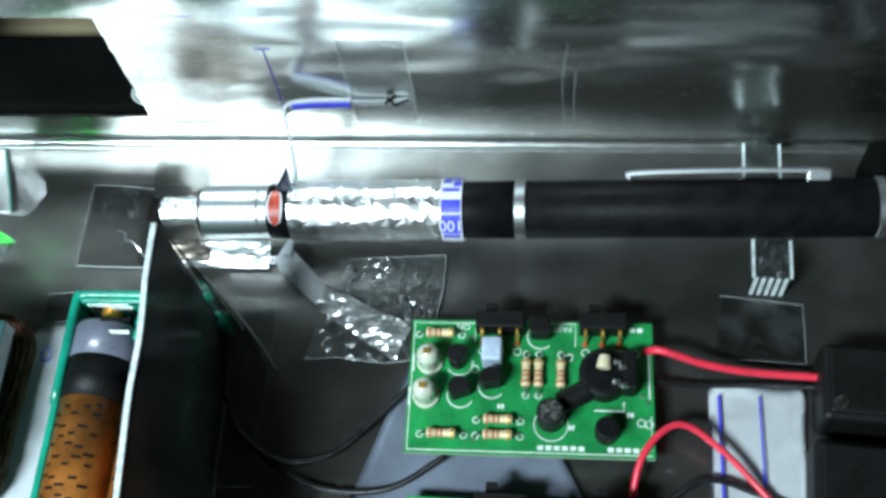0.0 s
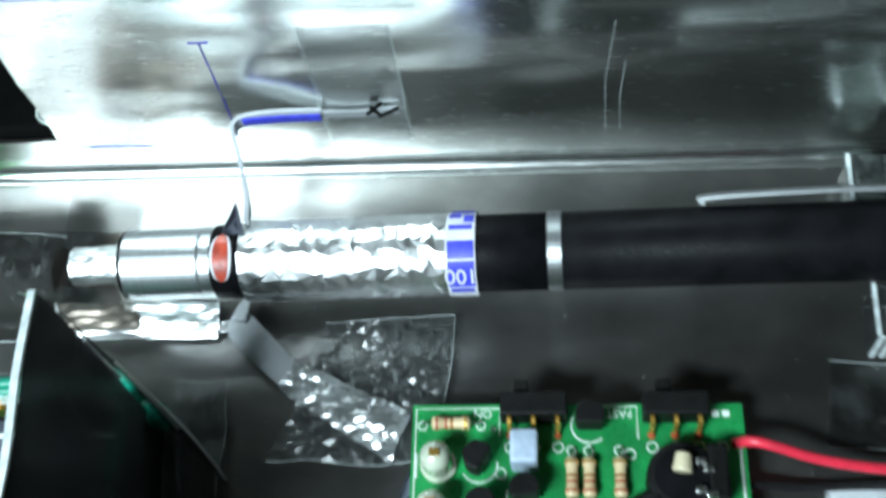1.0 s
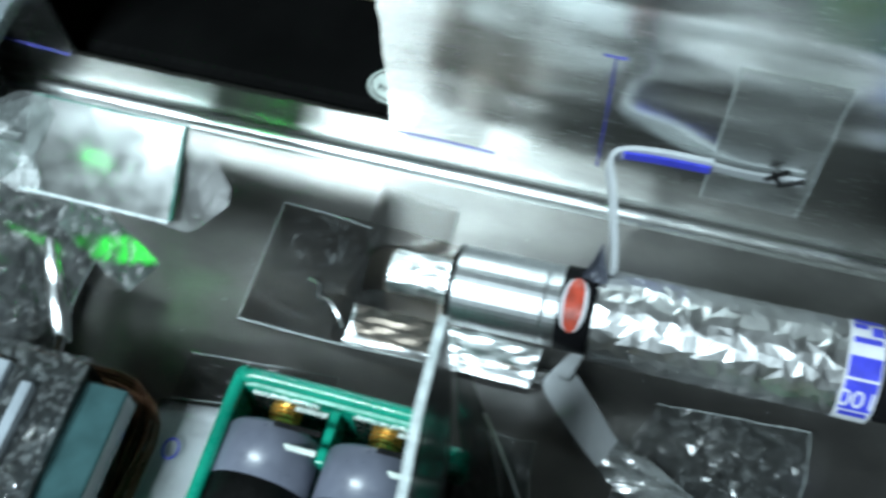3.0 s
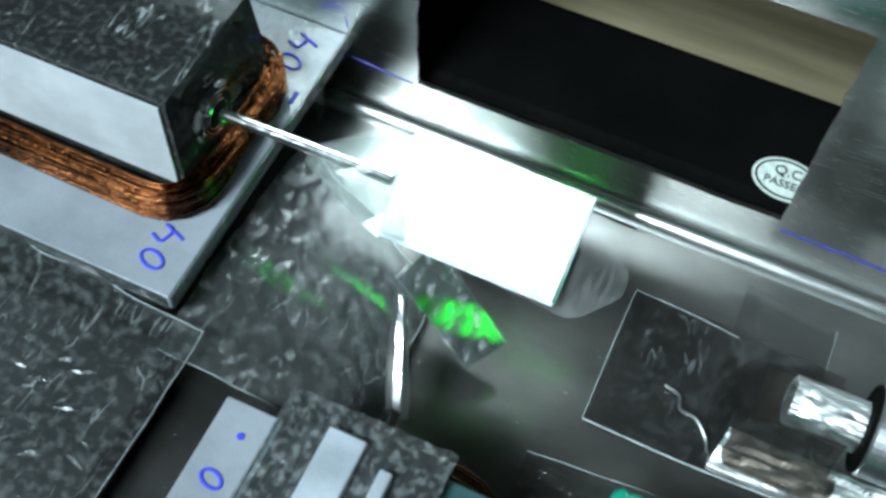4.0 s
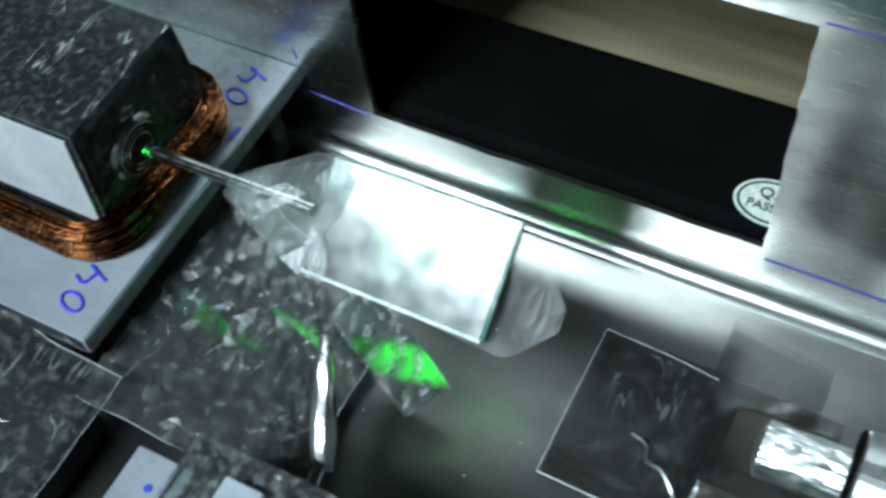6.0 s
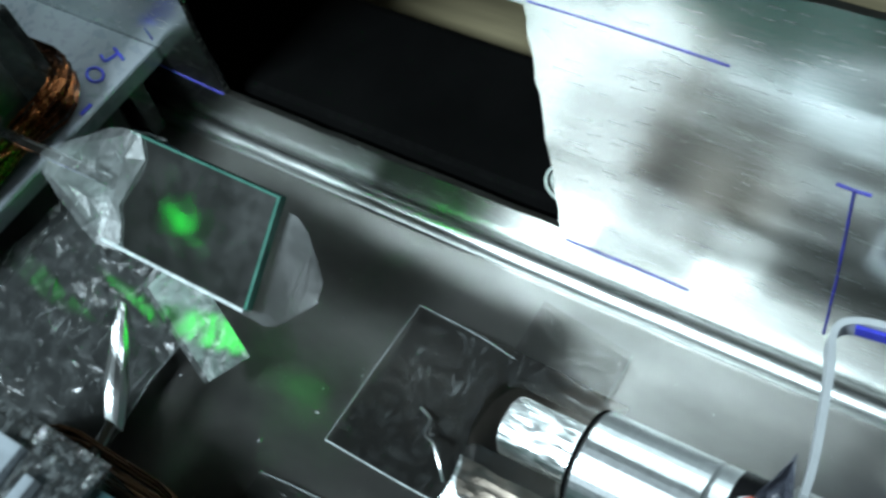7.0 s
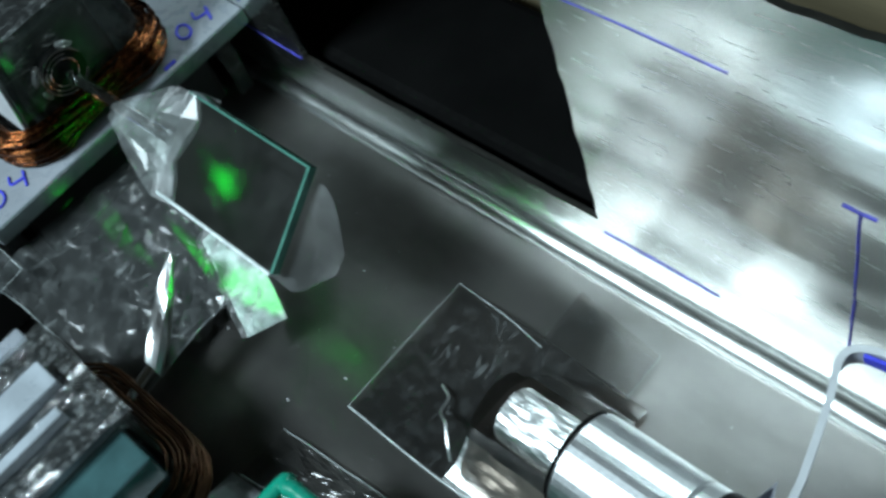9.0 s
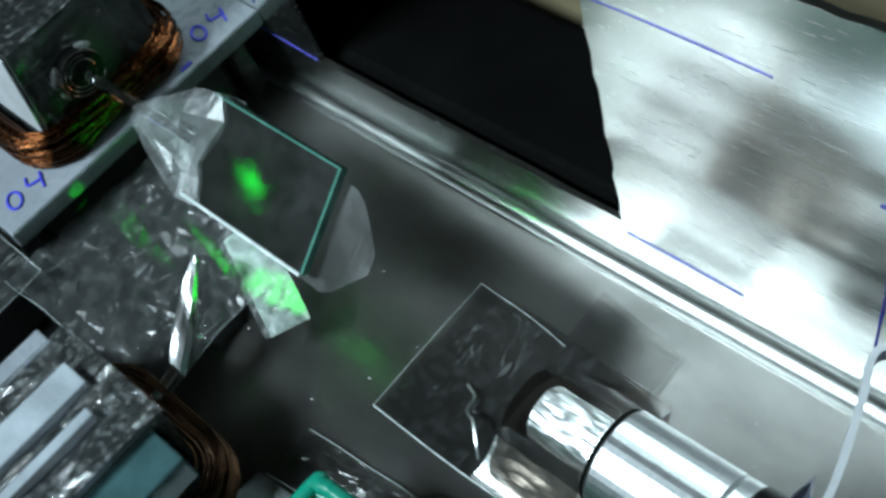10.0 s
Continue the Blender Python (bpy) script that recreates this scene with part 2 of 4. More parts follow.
# ---- mesh helpers ----
def part(name, bm, mat, parent=None, label="", smooth=False, bevel=0.0):
    me = bpy.data.meshes.new(name)
    bm.normal_update()
    bm.to_mesh(me)
    bm.free()
    me.materials.append(M[mat] if isinstance(mat, str) else mat)
    if smooth:
        for p in me.polygons:
            p.use_smooth = True
    ob = new(name, me)
    if parent is not None:
        ob.parent = parent
    if bevel:
        mod = ob.modifiers.new("bevel", "BEVEL")
        mod.width, mod.segments, mod.limit_method = bevel, 2, "ANGLE"
    if label:
        ob["label"] = label
    return ob


def thing(name, label, category, m=None, group="", kind=""):
    ob = new(name)
    ob.empty_display_size = 0.005
    if m is not None:
        ob.matrix_basis = m
    return tagged(ob, label, category, group, kind)


def box(x0, x1, y0, y1, z0, z1, m=None, bm=None):
    bm = bm or bmesh.new()
    mm = Matrix.Translation(((x0 + x1) / 2, (y0 + y1) / 2, (z0 + z1) / 2)) @ Matrix.Diagonal((x1 - x0, y1 - y0, z1 - z0, 1))
    bmesh.ops.create_cube(bm, size=1, matrix=(m @ mm) if m is not None else mm)
    return bm


def rod(a, b, r, seg=20, r2=None, bm=None):
    bm = bm or bmesh.new()
    a, b = Vector(a), Vector(b)
    q = (b - a).to_track_quat("Z", "Y").to_matrix().to_4x4()
    bmesh.ops.create_cone(bm, cap_ends=True, segments=seg, radius1=r, radius2=r if r2 is None else r2, depth=(b - a).length, matrix=Matrix.Translation((a + b) / 2) @ q)
    return bm


def lathe(stations, seg=32, bm=None):
    """A turned body along x from (x, radius) stations."""
    bm = bm or bmesh.new()
    rings = []
    for x, r in stations:
        rings.append([bm.verts.new((x, r * math.cos(a), r * math.sin(a))) for a in [2 * math.pi * k / seg for k in range(seg)]])
    for u, v in zip(rings, rings[1:]):
        for k in range(seg):
            bm.faces.new((u[k], u[(k + 1) % seg], v[(k + 1) % seg], v[k]))
    bm.faces.new(rings[0][::-1])
    bm.faces.new(rings[-1])
    bmesh.ops.recalc_face_normals(bm, faces=bm.faces)
    return bm


def smooth_path(points, steps=10):
    p = [Vector(q) for q in points]
    p = [2 * p[0] - p[1]] + p + [2 * p[-1] - p[-2]]
    out = []
    for i in range(1, len(p) - 2):
        for k in range(steps):
            t = k / steps
            a, b, c, d = p[i - 1:i + 3]
            out.append(0.5 * ((2 * b) + (c - a) * t + (2 * a - 5 * b + 4 * c - d) * t * t + (3 * b - a - 3 * c + d) * t ** 3))
    return out + [p[-2]]


def tube(points, r, seg=8, steps=10, bm=None, closed=False):
    bm = bm or bmesh.new()
    pts = smooth_path(points, steps) if steps > 1 else [Vector(p) for p in points]
    rings = []
    for i, p in enumerate(pts):
        d = (pts[(i + 1) % len(pts)] - pts[i - 1]) if closed else (pts[min(i + 1, len(pts) - 1)] - pts[max(i - 1, 0)])
        q = d.to_track_quat("Z", "Y")
        rings.append([bm.verts.new(p + q @ Vector((r * math.cos(2 * math.pi * k / seg), r * math.sin(2 * math.pi * k / seg), 0))) for k in range(seg)])
    pairs = list(zip(rings, rings[1:])) + ([(rings[-1], rings[0])] if closed else [])
    for u, v in pairs:
        for k in range(seg):
            bm.faces.new((u[k], u[(k + 1) % seg], v[(k + 1) % seg], v[k]))
    if not closed:
        bm.faces.new(rings[0][::-1])
        bm.faces.new(rings[-1])
    return bm


def sheet(f, nu, nv, thick=0.0):
    """A surface from f(u, v), u and v in 0..1; with a second skin if thick."""
    bm = bmesh.new()
    g = [[bm.verts.new(f(i / nu, j / nv)) for j in range(nv + 1)] for i in range(nu + 1)]
    for i in range(nu):
        for j in range(nv):
            bm.faces.new((g[i][j], g[i + 1][j], g[i + 1][j + 1], g[i][j + 1]))
    if thick:
        bmesh.ops.solidify(bm, geom=bm.faces[:], thickness=thick)
    return bm


def ribbon(points, up, width, thick, steps=10):
    pts = smooth_path(points, steps)
    up = Vector(up).normalized()
    bm = bmesh.new()
    rows = []
    for i, p in enumerate(pts):
        d = (pts[min(i + 1, len(pts) - 1)] - pts[max(i - 1, 0)]).normalized()
        s = d.cross(up).normalized()
        rows.append([bm.verts.new(p + up * a * width / 2 + s * b * thick / 2) for a, b in ((1, 1), (1, -1), (-1, -1), (-1, 1))])
    for u, v in zip(rows, rows[1:]):
        for k in range(4):
            bm.faces.new((u[k], u[(k + 1) % 4], v[(k + 1) % 4], v[k]))
    bm.faces.new(rows[0][::-1])
    bm.faces.new(rows[-1])
    bmesh.ops.recalc_face_normals(bm, faces=bm.faces)
    return bm


def lettering(name, words, size, m, mat, parent=None, label="", depth=0.00005):
    cu = bpy.data.curves.new(name, "FONT")
    cu.body, cu.size, cu.extrude, cu.align_x, cu.align_y = words, size, depth, "CENTER", "CENTER"
    tmp = bpy.data.objects.new(name, cu)
    scene.collection.objects.link(tmp)
    me = bpy.data.meshes.new_from_object(tmp.evaluated_get(bpy.context.evaluated_depsgraph_get()))
    bpy.data.objects.remove(tmp)
    me.materials.append(M[mat])
    ob = new(name, me)
    ob.matrix_basis = m
    if parent is not None:
        ob.parent = parent
    if label:
        ob["label"] = label
    return ob


def wob(x, y, z=0.0, s=100.0):
    return noise.noise((x * s, y * s, z * s))


def creased(f, n, m, amp, seed, out=(0, 0, 1)):
    """Crumpled film over f(u, v): a jittered net of flat facets with sharp folds."""
    rng, bm, out = random.Random(seed), bmesh.new(), Vector(out)
    g = []
    for i in range(n + 1):
        row = []
        for j in range(m + 1):
            u = i / n + (rng.uniform(-0.38, 0.38) / n if 0 < i < n else 0)
            v = j / m + (rng.uniform(-0.38, 0.38) / m if 0 < j < m else 0)
            row.append(bm.verts.new(Vector(f(u, v)) + out * amp * rng.random() ** 1.6))
        g.append(row)
    for i in range(n):
        for j in range(m):
            a, b, c, d = g[i][j], g[i + 1][j], g[i + 1][j + 1], g[i][j + 1]
            for tri in (((a, b, c), (a, c, d)) if rng.random() < 0.5 else ((a, b, d), (b, c, d))):
                bm.faces.new(tri)
    return bm


def creased_tube(x0, x1, r, amp, n, m, seed):
    """A wrap round the x axis with crossing folds."""
    rng, bm = random.Random(seed), bmesh.new()
    g = []
    for i in range(n + 1):
        row = []
        for j in range(m):
            x = x0 + (x1 - x0) * (i + (rng.uniform(-0.45, 0.45) if 0 < i < n else 0)) / n
            a = 2 * math.pi * (j + 0.35 * (i % 2) + rng.uniform(-0.4, 0.4)) / m
            q = r + amp * rng.random() ** 2
            row.append(bm.verts.new((x, q * math.cos(a), q * math.sin(a))))
        g.append(row)
    for i in range(n):
        for j in range(m):
            a, b, c, d = g[i][j], g[i + 1][j], g[i + 1][(j + 1) % m], g[i][(j + 1) % m]
            for tri in (((a, b, c), (a, c, d)) if rng.random() < 0.6 else ((a, b, d), (b, c, d))):
                bm.faces.new(tri)
    bmesh.ops.recalc_face_normals(bm, faces=bm.faces)
    return bm


# ---- structure ----
def room():
    bm = box(-1.6, 1.6, -1.6, 1.6, -0.75, 1.7)
    bmesh.ops.reverse_faces(bm, faces=bm.faces[:])
    tagged(part("wall_room", bm, "room"), "plain dim plaster walls of the room", "wall", kind="structure")
    tagged(part("table", box(-0.9, 0.9, -0.6, 0.75, -0.032, -0.002), "table", bevel=0.003), "worn olive-brown wooden table top under the metal tray", "table", kind="structure")


WALL_Y, BEND, TOP = 0.145, 0.0032, 0.0600
HOLE = (-0.1573, -0.0998, 0.0106, 0.0495)


def dent(x, z):
    k = min(1, max(0, (z - 0.008) / 0.012))
    return k * (0.00060 * wob(x * 0.45, z * 1.3, 0.03, 48) + 0.00038 * wob(x * 0.42, z * 1.6, 0.09, 130) + 0.00007 * wob(x * 0.3, z * 2, 0.05, 300))


def tray():
    # floor sheet, then the bend and the upright wall with its window
    def ground(u, v):
        x, y = -0.30 + 0.44 * u, -0.06 + (WALL_Y - BEND + 0.06) * v
        return (x, y, -0.0004 + 0.00018 * wob(x, y, 0, 40) * min(1, (WALL_Y - BEND - y) / 0.02))
    bm = sheet(ground, 60, 30, 0.0012)
    for e in bm.edges:
        e.smooth = len(e.link_faces) == 2 and e.calc_face_angle() < 0.6
    tagged(part("floor_tray", bm, "alu_floor", smooth=True), "scuffed aluminium floor of the tray, coloured darker for its dim reflections", "tray floor", kind="structure")
    bm = bmesh.new()
    xs = [-0.30 + 0.003 * k for k in range(47)] + [HOLE[0]] + [HOLE[0] + (HOLE[1] - HOLE[0]) * k / 16 for k in range(1, 16)] + [HOLE[1]] + [HOLE[1] + 0.002 * k for k in range(1, 121)]
    xs = sorted(set(round(x, 5) for x in xs if not (HOLE[0] - 0.001 < x < HOLE[0] - 1e-6)))
    prof = [(WALL_Y - BEND + BEND * math.sin(a), BEND - BEND * math.cos(a) - 0.0004) for a in [math.pi / 2 * k / 14 for k in range(15)]]
    zs = [HOLE[2]] + [HOLE[2] + (HOLE[3] - HOLE[2]) * k / 20 for k in range(1, 20)] + [HOLE[3], 0.0515, 0.054, 0.0570, TOP]
    prof += [(WALL_Y, z) for z in zs]
    grid = []
    for x in xs:
        col = []
        for y, z in prof:
            ragged = 0.00035 * wob(x, z, 5, 400) if abs(z - HOLE[2]) < 1e-5 or abs(z - TOP) < 1e-5 else 0
            side = 0.0004 * wob(z, x, 7, 300) if (abs(x - HOLE[0]) < 1e-4 or abs(x - HOLE[1]) < 1e-4) and z > HOLE[2] else 0
            col.append(bm.verts.new((x + side, y + dent(x, z), z + ragged)))
        grid.append(col)
    for i in range(len(xs) - 1):
        for j in range(len(prof) - 1):
            xm, zm = (xs[i] + xs[i + 1]) / 2, (prof[j][1] + prof[j + 1][1]) / 2
            if HOLE[0] < xm < HOLE[1] and HOLE[2] < zm < HOLE[3]:
                continue
            bm.faces.new((grid[i][j], grid[i + 1][j], grid[i + 1][j + 1], grid[i][j + 1]))
    bmesh.ops.recalc_face_normals(bm, faces=bm.faces[:])
    for e in bm.edges:
        e.smooth = not e.is_boundary
    ob = part("wall_tray", bm, "alu", smooth=True)
    mod = ob.modifiers.new("sheet", "SOLIDIFY")
    mod.thickness, mod.offset = 0.0009, 0
    tagged(ob, "bent bright aluminium tray wall with a sawn rectangular window", "tray wall", kind="structure")


def ink(name, pts, r=0.00010):
    fine = [(a[0] + (b[0] - a[0]) * k / 12, a[1] + (b[1] - a[1]) * k / 12) for a, b in zip(pts, pts[1:]) for k in range(13)]
    tagged(part(name, tube([(x, WALL_Y + dent(x, z) - 0.00050, z) for x, z in fine], r, 6, 1), "blue_ink"), "thin blue ballpoint line drawn on the aluminium wall", "pen mark", "pen marks on the wall", kind="structure")


room()
tray()
ink("ink_line", [(-0.0992, 0.0502), (-0.090, 0.0501), (-0.0778, 0.0497)])
ink("ink_line", [(-0.0992, 0.0085), (-0.090, 0.0085), (-0.0820, 0.0082)])
ink("ink_line", [(-0.1715, 0.0112), (-0.1580, 0.0102)])
ink("ink_line", [(-0.1692, 0.0200), (-0.1690, 0.0175)])
ink("ink_line", [(-0.0650, 0.0375), (-0.0650, 0.0250), (-0.0652, 0.0110)], r=0.00016)
ink("ink_line", [(-0.0668, 0.0376), (-0.0650, 0.0375), (-0.0634, 0.0376)], r=0.00016)


# ---- behind the window ----
def black_adapter():
    t = thing("power_adapter", "matt black power adapter box lying behind the tray wall", "adapter")
    part("casing", box(-0.29, -0.045, 0.1475, 0.1705, -0.002, 0.0100), "matt_black", t, bevel=0.0015)
    e = bmesh.new()
    bmesh.ops.create_circle(e, cap_ends=True, segments=48, radius=1, matrix=Matrix.Translation((-0.1010, 0.1522, 0.01025)) @ Matrix.Diagonal((0.0051, 0.0039, 1, 1)))
    sticker = part("sticker", e, "silk", t, "white oval inspection sticker with black lettering")
    for rx, ry in ((0.0045, 0.0033),):
        ring = [(-0.1010 + rx * math.cos(a), 0.1522 + ry * math.sin(a), 0.01032) for a in [2 * math.pi * k / 40 for k in range(40)]]
        part("ring", tube(ring, 0.00016, 6, 1, closed=True), "matt_black", sticker)
    lettering("lettering", "Q.C", 0.0024, pose(-0.1010, 0.1535, 0.01036), "matt_black", sticker)
    lettering("lettering", "PASSED", 0.0019, pose(-0.1010, 0.1512, 0.01036), "matt_black", sticker)


black_adapter()


# ---- laser pen ----
PEN_Y, PEN_Z = 0.1184, 0.0102
PEN = pose(0, PEN_Y, PEN_Z + 0.0034, 0, -1.8, 0.2) @ Matrix.Diagonal((1, 1.06, 1.06, 1))


def laser_pen():
    t = thing("laser_pen", "black laser pointer pen with chrome nose, wrapped in foil", "laser pointer", PEN)

    def tip(u, v):
        x, a = -0.0918 + 0.0100 * u, 2 * math.pi * v
        y, z = math.cos(a), math.sin(a)
        r = 0.0032 * min(1, 0.5 + 9 * u) + 0.0003 * abs(wob(x * 0.25, y * 0.010, z * 0.010, 330)) + 0.00015 * wob(x * 0.8, y * 0.01, z * 0.01, 500)
        return (x, r * y, r * z)
    part("nozzle", sheet(tip, 30, 60), "foil_soft", t, "nozzle wrapped in bright streaky tape")
    c = part("collar", lathe([(-0.0816, 0.0043), (-0.0814, 0.0053), (-0.0807, 0.0058), (-0.0676, 0.0058), (-0.0673, 0.0057), (-0.0670, 0.0058), (-0.0651, 0.0058)], 48), "satin", t, "brushed steel collar")
    part("lip", lathe([(-0.0817, 0.0052), (-0.0815, 0.0056), (-0.0811, 0.0057)], 48), "matt_black", c)
    part("button_section", lathe([(-0.0652, 0.0059), (-0.0650, 0.0060), (-0.0590, 0.0060), (-0.0588, 0.0059)], 40), "pen_black", t, smooth=True)

    def label(u, v):
        a = radians(74 + 74 * v)
        w = 0.0012 * math.sqrt(max(0.0, 1 - (2 * v - 1) ** 2)) + 0.0002
        return (-0.0630 + (2 * u - 1) * w, 0.00625 * math.cos(a), 0.00625 * math.sin(a))
    lab = part("warning_label", sheet(label, 6, 16), "red", t, "red oval warning sticker", smooth=True)

    def rim(u, v):
        p = label(u, v)
        return (-0.0630 + (p[0] + 0.0630) * 1.35, p[1] * 0.992, p[2] * 0.992)
    part("label_rim", sheet(rim, 6, 16), "white_print", lab, smooth=True)

    part("foil_wrap", creased_tube(-0.0600, -0.0250, 0.0065, 0.00018, 24, 30, 5), "foil", t, "wrinkled silver foil wrap")

    def band(u, v):
        x, a = -0.0252 + 0.0048 * u, 2 * math.pi * v
        r = 0.00665 + 0.00010 * wob(x, math.cos(a) * 0.01, math.sin(a) * 0.01, 300)
        return (x, r * math.cos(a), r * math.sin(a))
    bnd = part("printed_band", sheet(band, 6, 48), "white_print", t, "white foil band printed blue", smooth=True)
    for a0, a1, u0, u1 in ((30, 48, 0.15, 0.95), (52, 62, 0.1, 0.5), (55, 72, 0.6, 0.95), (76, 84, 0.1, 0.9), (100, 124, 0.05, 0.95), (127, 166, 0.05, 0.95), (169, 178, 0.1, 0.9)):
        def patch(u, v, a0=a0, a1=a1, u0=u0, u1=u1):
            p = band(u0 + (u1 - u0) * u, 0)
            a = radians(a0 + (a1 - a0) * v)
            return (p[0], 0.00678 * math.cos(a), 0.00678 * math.sin(a))
        part("blue_print", sheet(patch, 3, 6), "blue_print", bnd)
    a = radians(147)
    lettering("lettering", "100", 0.0036, Matrix.Translation((-0.0228, 0.00690 * math.cos(a), 0.00690 * math.sin(a))) @ pose(0, 0, 0, 147 - 90, 0, 0) @ pose(0, 0, 0, 0, 0, 180), "white_print", bnd)
    part("barrel", lathe([(-0.0212, 0.0060), (-0.0209, 0.0061), (-0.0090, 0.0061), (-0.0089, 0.0059)], 48), "pen_black", t, smooth=True)
    part("ring", lathe([(-0.0090, 0.0059), (-0.0088, 0.0062), (-0.0066, 0.0062), (-0.0064, 0.0059)], 48), "satin", t, "steel joining ring")
    part("barrel", lathe([(-0.0065, 0.0060), (-0.0064, 0.0061), (0.0680, 0.0061), (0.0682, 0.0060)], 48), "pen_black", t, smooth=True)
    part("tail_ring", lathe([(0.0682, 0.0060), (0.0684, 0.0062), (0.0700, 0.0062), (0.0702, 0.0060)], 48), "satin", t)
    part("tail_cap", lathe([(0.0702, 0.0058), (0.0840, 0.0056), (0.0856, 0.0047), (0.0860, 0.0030)], 40), "pen_black", t, smooth=True)
    d = Vector((0, math.cos(radians(38)), math.sin(radians(38))))
    pts = [Vector((0.0160, 0, 0)) + d * 0.0066, Vector((0.0175, 0, 0)) + d * 0.0076, Vector((0.035, 0, 0)) + d * 0.0080, Vector((0.0575, 0, 0)) + d * 0.0078]
    clip = part("clip", ribbon(pts, Vector((0, -d.z, d.y)), 0.0034, 0.0007), "satin", t, "steel pocket clip", bevel=0.0003)
    part("clip_foot", box(0.0540, 0.0590, -0.0014, 0.0014, 0.0055, 0.0080, pose(0, 0, 0, -52, 0, 0)), "satin", clip, bevel=0.0003)


def cradle_block(label, m, h):
    t = thing("acrylic_block", label, "acrylic block", m, "acrylic blocks by the pen")
    part("block", box(-0.0040, 0.0040, -0.0045, 0.0045, 0.0002, h), "acrylic", t, bevel=0.0003)
    for k in range(5):
        part("saw_ridge", box(-0.0038 + 0.0016 * k, -0.0030 + 0.0016 * k, -0.0049, -0.0045, 0.0008, h - 0.0006), "acrylic_edge", t)
    for s in (-1, 1):
        part("edge", box(s * 0.0040 - 0.0003, s * 0.0040 + 0.0003, -0.0045, 0.0045, h - 0.0006, h + 0.0001), "acrylic_edge", t)


laser_pen()
cradle_block("clear sawn acrylic block between pen and tray wall", pose(0.0468, 0.1345, 0, 0, 0, -2), 0.0085)
cradle_block("clear sawn acrylic block with ridged face beside pen", pose(0.0473, 0.1090, 0, 0, 0, -2), 0.0095)


# ---- paper hook that presses the button, and its tape ----
def hook():
    t = thing("paper_hook", "folded white paper strip printed blue, hooked over the pen", "paper strip")
    path = [(-0.0588, 0.1215, 0.0192), (-0.0596, 0.1265, 0.0184), (-0.0616, 0.1345, 0.0200), (-0.0630, 0.1390, 0.0208), (-0.0612, 0.1410, 0.0210), (-0.0560, 0.1422, 0.0205), (-0.0480, 0.1434, 0.0190)]
    part("strip", ribbon(path, (0.1, 0, 1), 0.0026, 0.0008), "grey_paper", t)
    part("blue_face", ribbon([(-0.0612, 0.1403, 0.0214), (-0.0560, 0.1415, 0.0203), (-0.0482, 0.1427, 0.0188)], (0.0, -0.15, 1), 0.0019, 0.0004), "blue_print", t, "blue printed face")
    part("bare_end", ribbon([(-0.0482, 0.1434, 0.0189), (-0.0420, 0.1437, 0.0182), (-0.0345, 0.1438, 0.0190)], (0, 0, 1), 0.0016, 0.0006), "grey_paper", t)
    for a, b in (((-0.0400, 0.1434, 0.0185), (-0.0372, 0.1434, 0.0215)), ((-0.0380, 0.1433, 0.0178), (-0.0345, 0.1433, 0.0200)), ((-0.0392, 0.1434, 0.0205), (-0.0378, 0.1434, 0.0180))):
        part("twist", rod(a, b, 0.0004, 6), "black", t)
    fold = part("fold_tip", sheet(lambda u, v: (-0.0628 + 0.0036 * u, 0.1195 + 0.0058 * v * (1 - 0.9 * abs(2 * u - 1)), 0.0190 + 0.0006 * v + 0.0012 * wob(u, v, 1, 3)), 8, 8, 0.0003), "bat_grey", t, "torn dark paper tip")
    t2 = thing("wall_tape", "clear sticky tape strip holding the paper on the wall", "tape")
    part("tape_strip", sheet(lambda u, v: (-0.0482 + 0.0150 * u, WALL_Y - 0.00075 + dent(-0.0482 + 0.0150 * u, 0.0085 + 0.0325 * v) - 0.0012 * math.exp(-((v - 0.3) / 0.1) ** 2), 0.0085 + 0.0325 * v), 10, 24), "tape_wall", t2, smooth=True)
    for x in (-0.0482, -0.0332):
        part("cut_edge", tube([(x, WALL_Y - 0.00085 + dent(x, 0.0085 + 0.0325 * k / 24) - 0.0012 * math.exp(-((k / 24 - 0.3) / 0.1) ** 2), 0.0085 + 0.0325 * k / 24) for k in range(25)], 0.00005, 4, 1), "acrylic_edge", t2)


def strip_below():
    t = thing("paper_band", "greyish white paper band running from pen to floor tape", "paper strip")

    def f(u, v):
        north = smooth_path([(-0.0600, 0.1140, 0.0070), (-0.0622, 0.1142, 0.0052), (-0.0615, 0.1125, 0.0040), (-0.0570, 0.1080, 0.0030), (-0.0512, 0.1022, 0.0016)], 6)
        south = smooth_path([(-0.0615, 0.1100, 0.0040), (-0.0648, 0.1105, 0.0030), (-0.0650, 0.1085, 0.0020), (-0.0605, 0.1040, 0.0014), (-0.0548, 0.0992, 0.0008)], 6)
        k = round(u * 24)
        return north[k].lerp(south[k], v) + Vector((0, 0, 0.0006 * (1 - (2 * v - 1) ** 2)))
    part("band", sheet(f, 24, 6, 0.0004), "paper", t, smooth=True)


